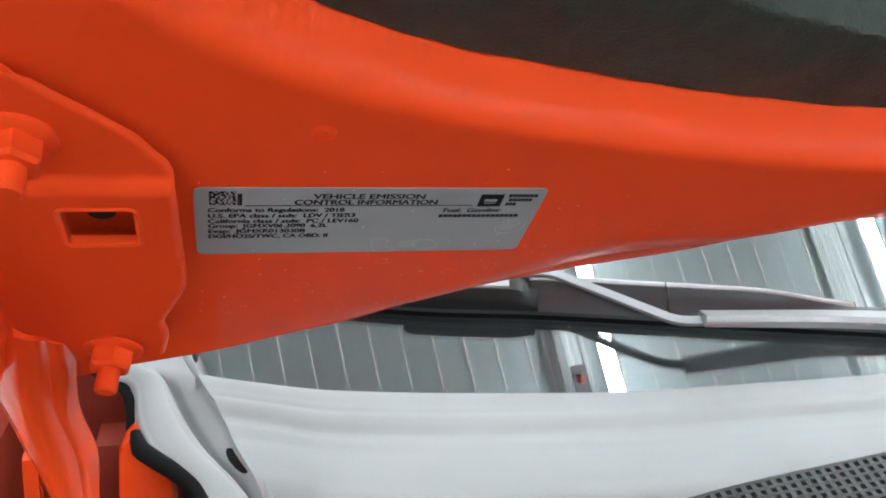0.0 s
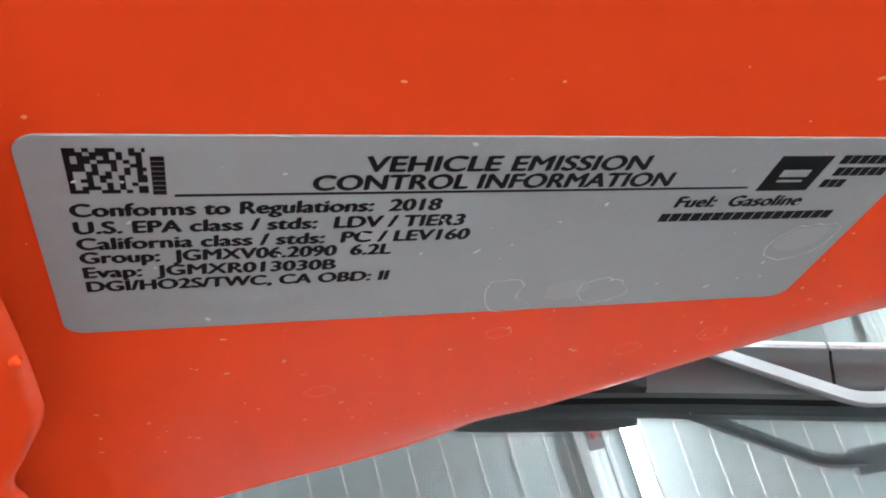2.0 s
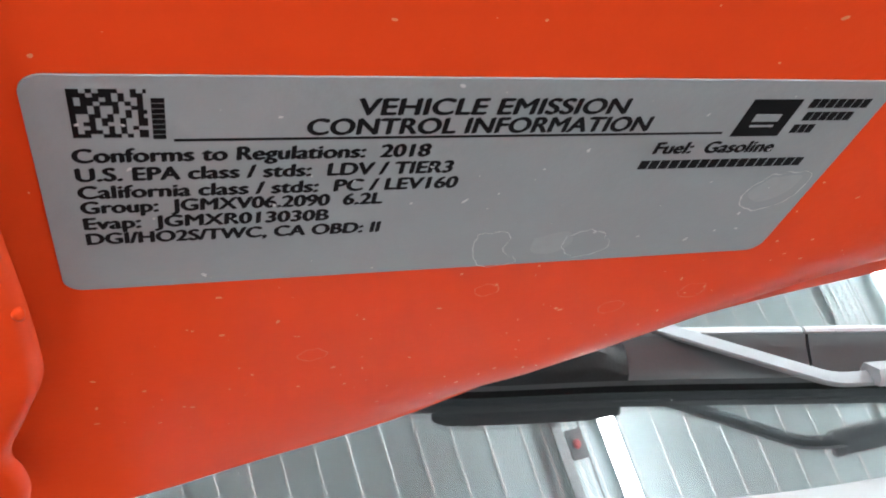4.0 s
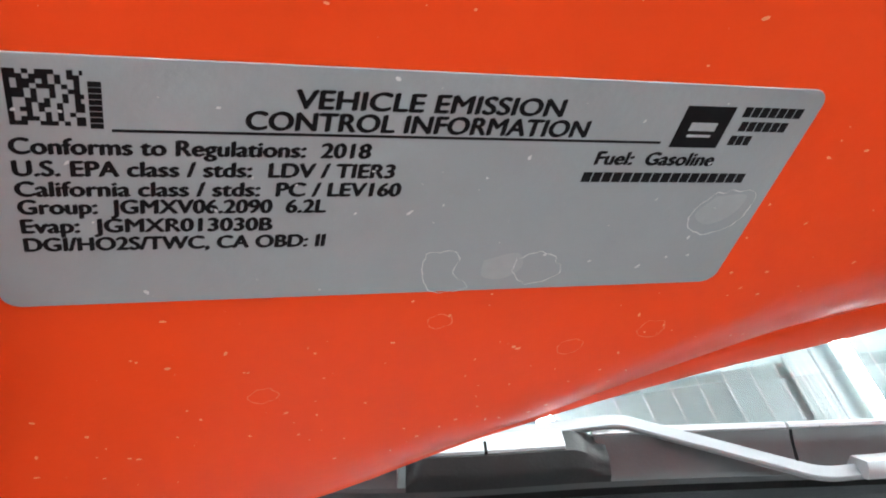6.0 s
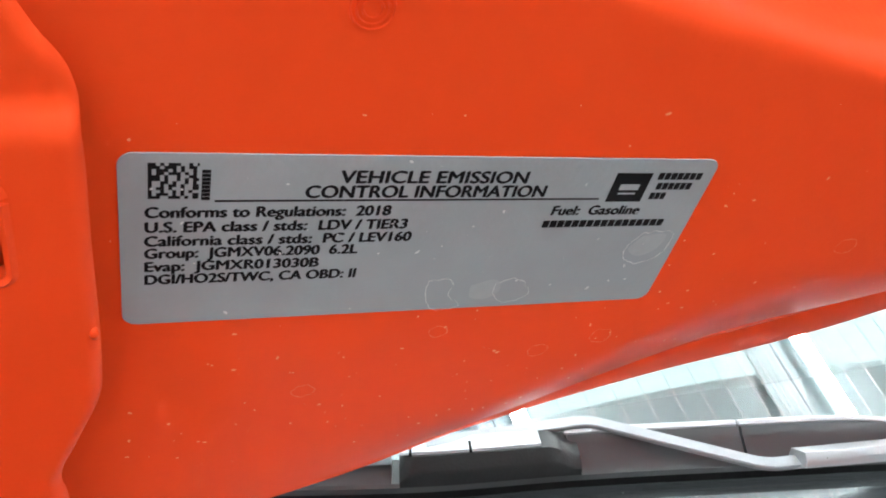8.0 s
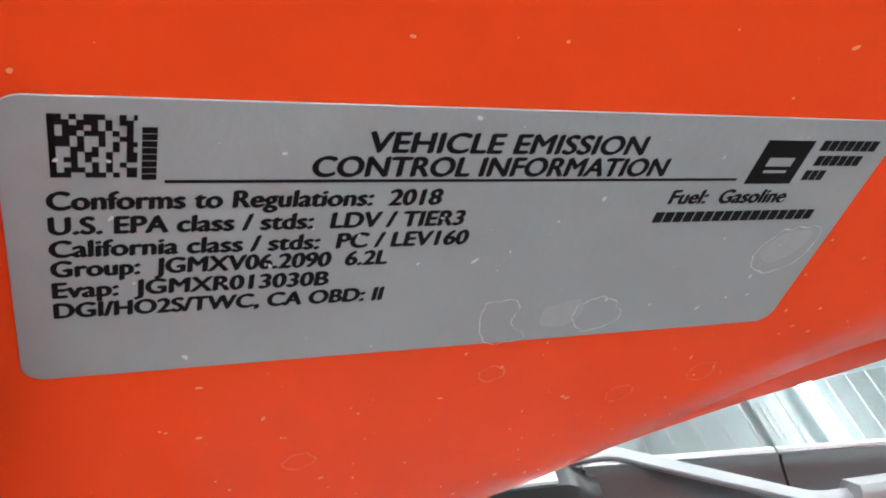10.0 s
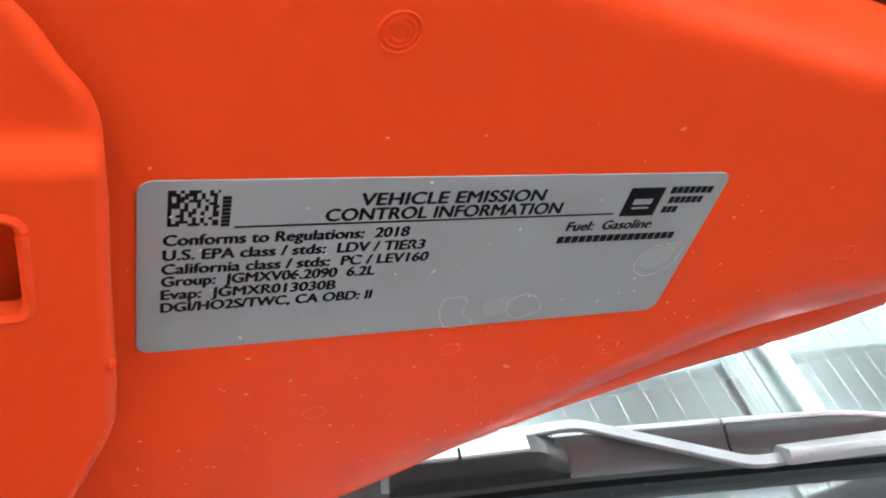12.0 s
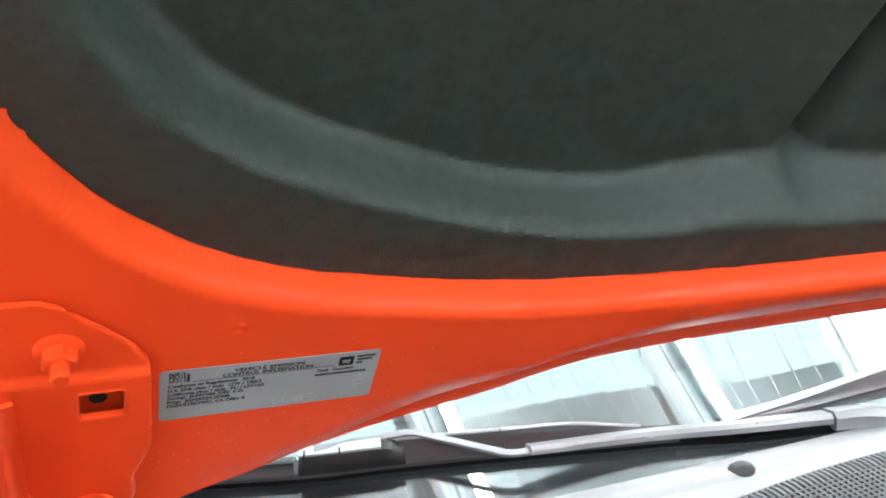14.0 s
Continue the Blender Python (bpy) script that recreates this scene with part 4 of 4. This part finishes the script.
# large luminous panel in the ceiling
panel_light = empty("panel_light", Matrix.Translation((5.70, 2.1, ROOF - 0.09)), "large white luminous panel under the ceiling", "lamp")
part("panel_frame", joined(box(-0.86, 0.86, -0.94, -0.90, 0.004, 0.06), box(-0.86, 0.86, 0.90, 0.94, 0.004, 0.06), box(-0.86, -0.82, -0.90, 0.90, 0.004, 0.06), box(0.82, 0.86, -0.90, 0.90, 0.004, 0.06)), PANEL, panel_light)
part("diffuser", box(-0.82, 0.82, -0.90, 0.90, -0.01, 0.02, 0.005), GLOW, panel_light, "glowing white diffuser")
# beam and red box under the ceiling
tagged(part("conduit", box(0.912, 0.974, -3.0, 5.0, ROOF - 0.08, ROOF - 0.022, 0.005), BEAM_GREY), "grey steel beam fixed under the ceiling", "beam")
alarm = empty("alarm_box", Matrix.Translation((1.035, 0.62, ROOF - 0.022)), "small red and grey alarm unit on the ceiling", "alarm")
part("alarm_base", box(-0.05, 0.05, -0.08, 0.08, -0.03, 0.0, 0.006), STEEL, alarm)
part("alarm_dome", lathe([(0.026, 0), (0.024, -0.02), (0.012, -0.03)], 20, Matrix.Translation((0, 0, -0.03))), RED, alarm, smooth=True)

# ---- wear: dried water rings on the label, flecks on the paint ----
def loop(pts, name, parent, mat, w=0.0002, z=0.00018, n=60, rough=0.0005):
    ring = curve_points(list(pts) + [pts[0]], n)[:-1]
    ring = [(x + rough * noise.noise((x * 700, y * 700, 1)), y + rough * noise.noise((x * 700, y * 700, 7)), z) for x, y in ring]
    bm = bmesh.new()
    c = Vector((sum(p[0] for p in ring) / len(ring), sum(p[1] for p in ring) / len(ring), z))
    a = [bm.verts.new(p) for p in ring]
    b = [bm.verts.new(Vector(p) + (c - Vector(p)).normalized() * w * max(0.08, 0.75 + 1.1 * noise.noise((i * 0.35, c.x * 500, 5)))) for i, p in enumerate(ring)]
    for i in range(len(ring)):
        j = (i + 1) % len(ring)
        bm.faces.new((a[i], a[j], b[j], b[i]))
    return part(name, bm, mat, parent)


def haze(pts, name="dried_film"):
    """A faint dried film inside a ring."""
    ring = curve_points(list(pts) + [pts[0]], 40)[:-1]
    bm = bmesh.new()
    bm.faces.new([bm.verts.new((x, y, 0.000172)) for x, y in ring])
    return part(name, bm, LABEL_HAZE, label)


haze([(0.1010, -0.0200), (0.1065, -0.0200), (0.1060, -0.0235), (0.1018, -0.0260), (0.0990, -0.0240)])
haze([(0.0662, -0.0330), (0.0718, -0.0318), (0.0730, -0.0345), (0.0705, -0.0372), (0.0668, -0.0365)])
loop([(0.1006, -0.0191), (0.1079, -0.0196), (0.1078, -0.025), (0.1014, -0.0282), (0.0978, -0.0251)], "dried_drop", label, LABEL_WEAR)
loop([(0.0567, -0.0311), (0.0618, -0.0313), (0.0622, -0.036), (0.0650, -0.0388), (0.0590, -0.0396), (0.0571, -0.036)], "dried_drop", label, LABEL_WEAR)
loop([(0.0715, -0.0326), (0.0756, -0.0314), (0.0799, -0.0361), (0.0750, -0.0388), (0.0718, -0.036)], "dried_drop", label, LABEL_WEAR)
rng = random.Random(5)


def flecks(name, count, area, size, mat, parent, on, z):
    """Small uneven flecks and scuffs scattered over an area."""
    bm = bmesh.new()
    for _ in range(count):
        x, y = rng.uniform(area[0], area[1]), rng.uniform(area[2], area[3])
        r = size * rng.uniform(0.35, 1.0) ** 2
        n, turn, st = 7, rng.uniform(0, 6.3), rng.uniform(1, 2.2)
        ring = []
        for k in range(n):
            a = 2 * math.pi * k / n
            q = r * rng.uniform(0.6, 1.1)
            px, py = q * st * math.cos(a), q * math.sin(a)
            qx, qy = x + px * math.cos(turn) - py * math.sin(turn), y + px * math.sin(turn) + py * math.cos(turn)
            ring.append(bm.verts.new((qx, qy, (on(qx, qy) if on else 0.0) + z)))
        bm.faces.new(ring)
    return tagged(part(name, bm, mat, parent), kind="stuff")


flecks("paint_wear", 110, (-0.002, 0.19, -0.088, 0.014), 0.00042, CHIP, hood, on_panel, 0.00006)
flecks("paint_wear", 90, (0.0, 0.15, -0.090, -0.042), 0.00034, CHIP, hood, on_panel, 0.00006)
flecks("dust_speck", 60, (0.01, 0.36, 0.445, 0.56), 0.0005, LABEL_WEAR, ws, lambda x, y: glass_z(x, y), 0.0003)
flecks("label_wear", 45, (0.001, 0.108, -0.039, -0.001), 0.00035, LABEL_WEAR, label, None, 0.00026)
for rx, ry, rr in ((0.1577, -0.0251, 0.003), (0.0625, -0.0472, 0.0022), (0.0886, -0.0560, 0.0026), (0.0357, -0.0645, 0.0026), (0.1035, -0.0522, 0.003)):
    loop([(rx + rr * math.cos(a), ry + 0.8 * rr * math.sin(a)) for a in np.linspace(0, 2 * math.pi, 9)[:-1]], "water_mark", hood, MARK, 0.00022, on_panel(rx, ry) + 0.0003, 50)
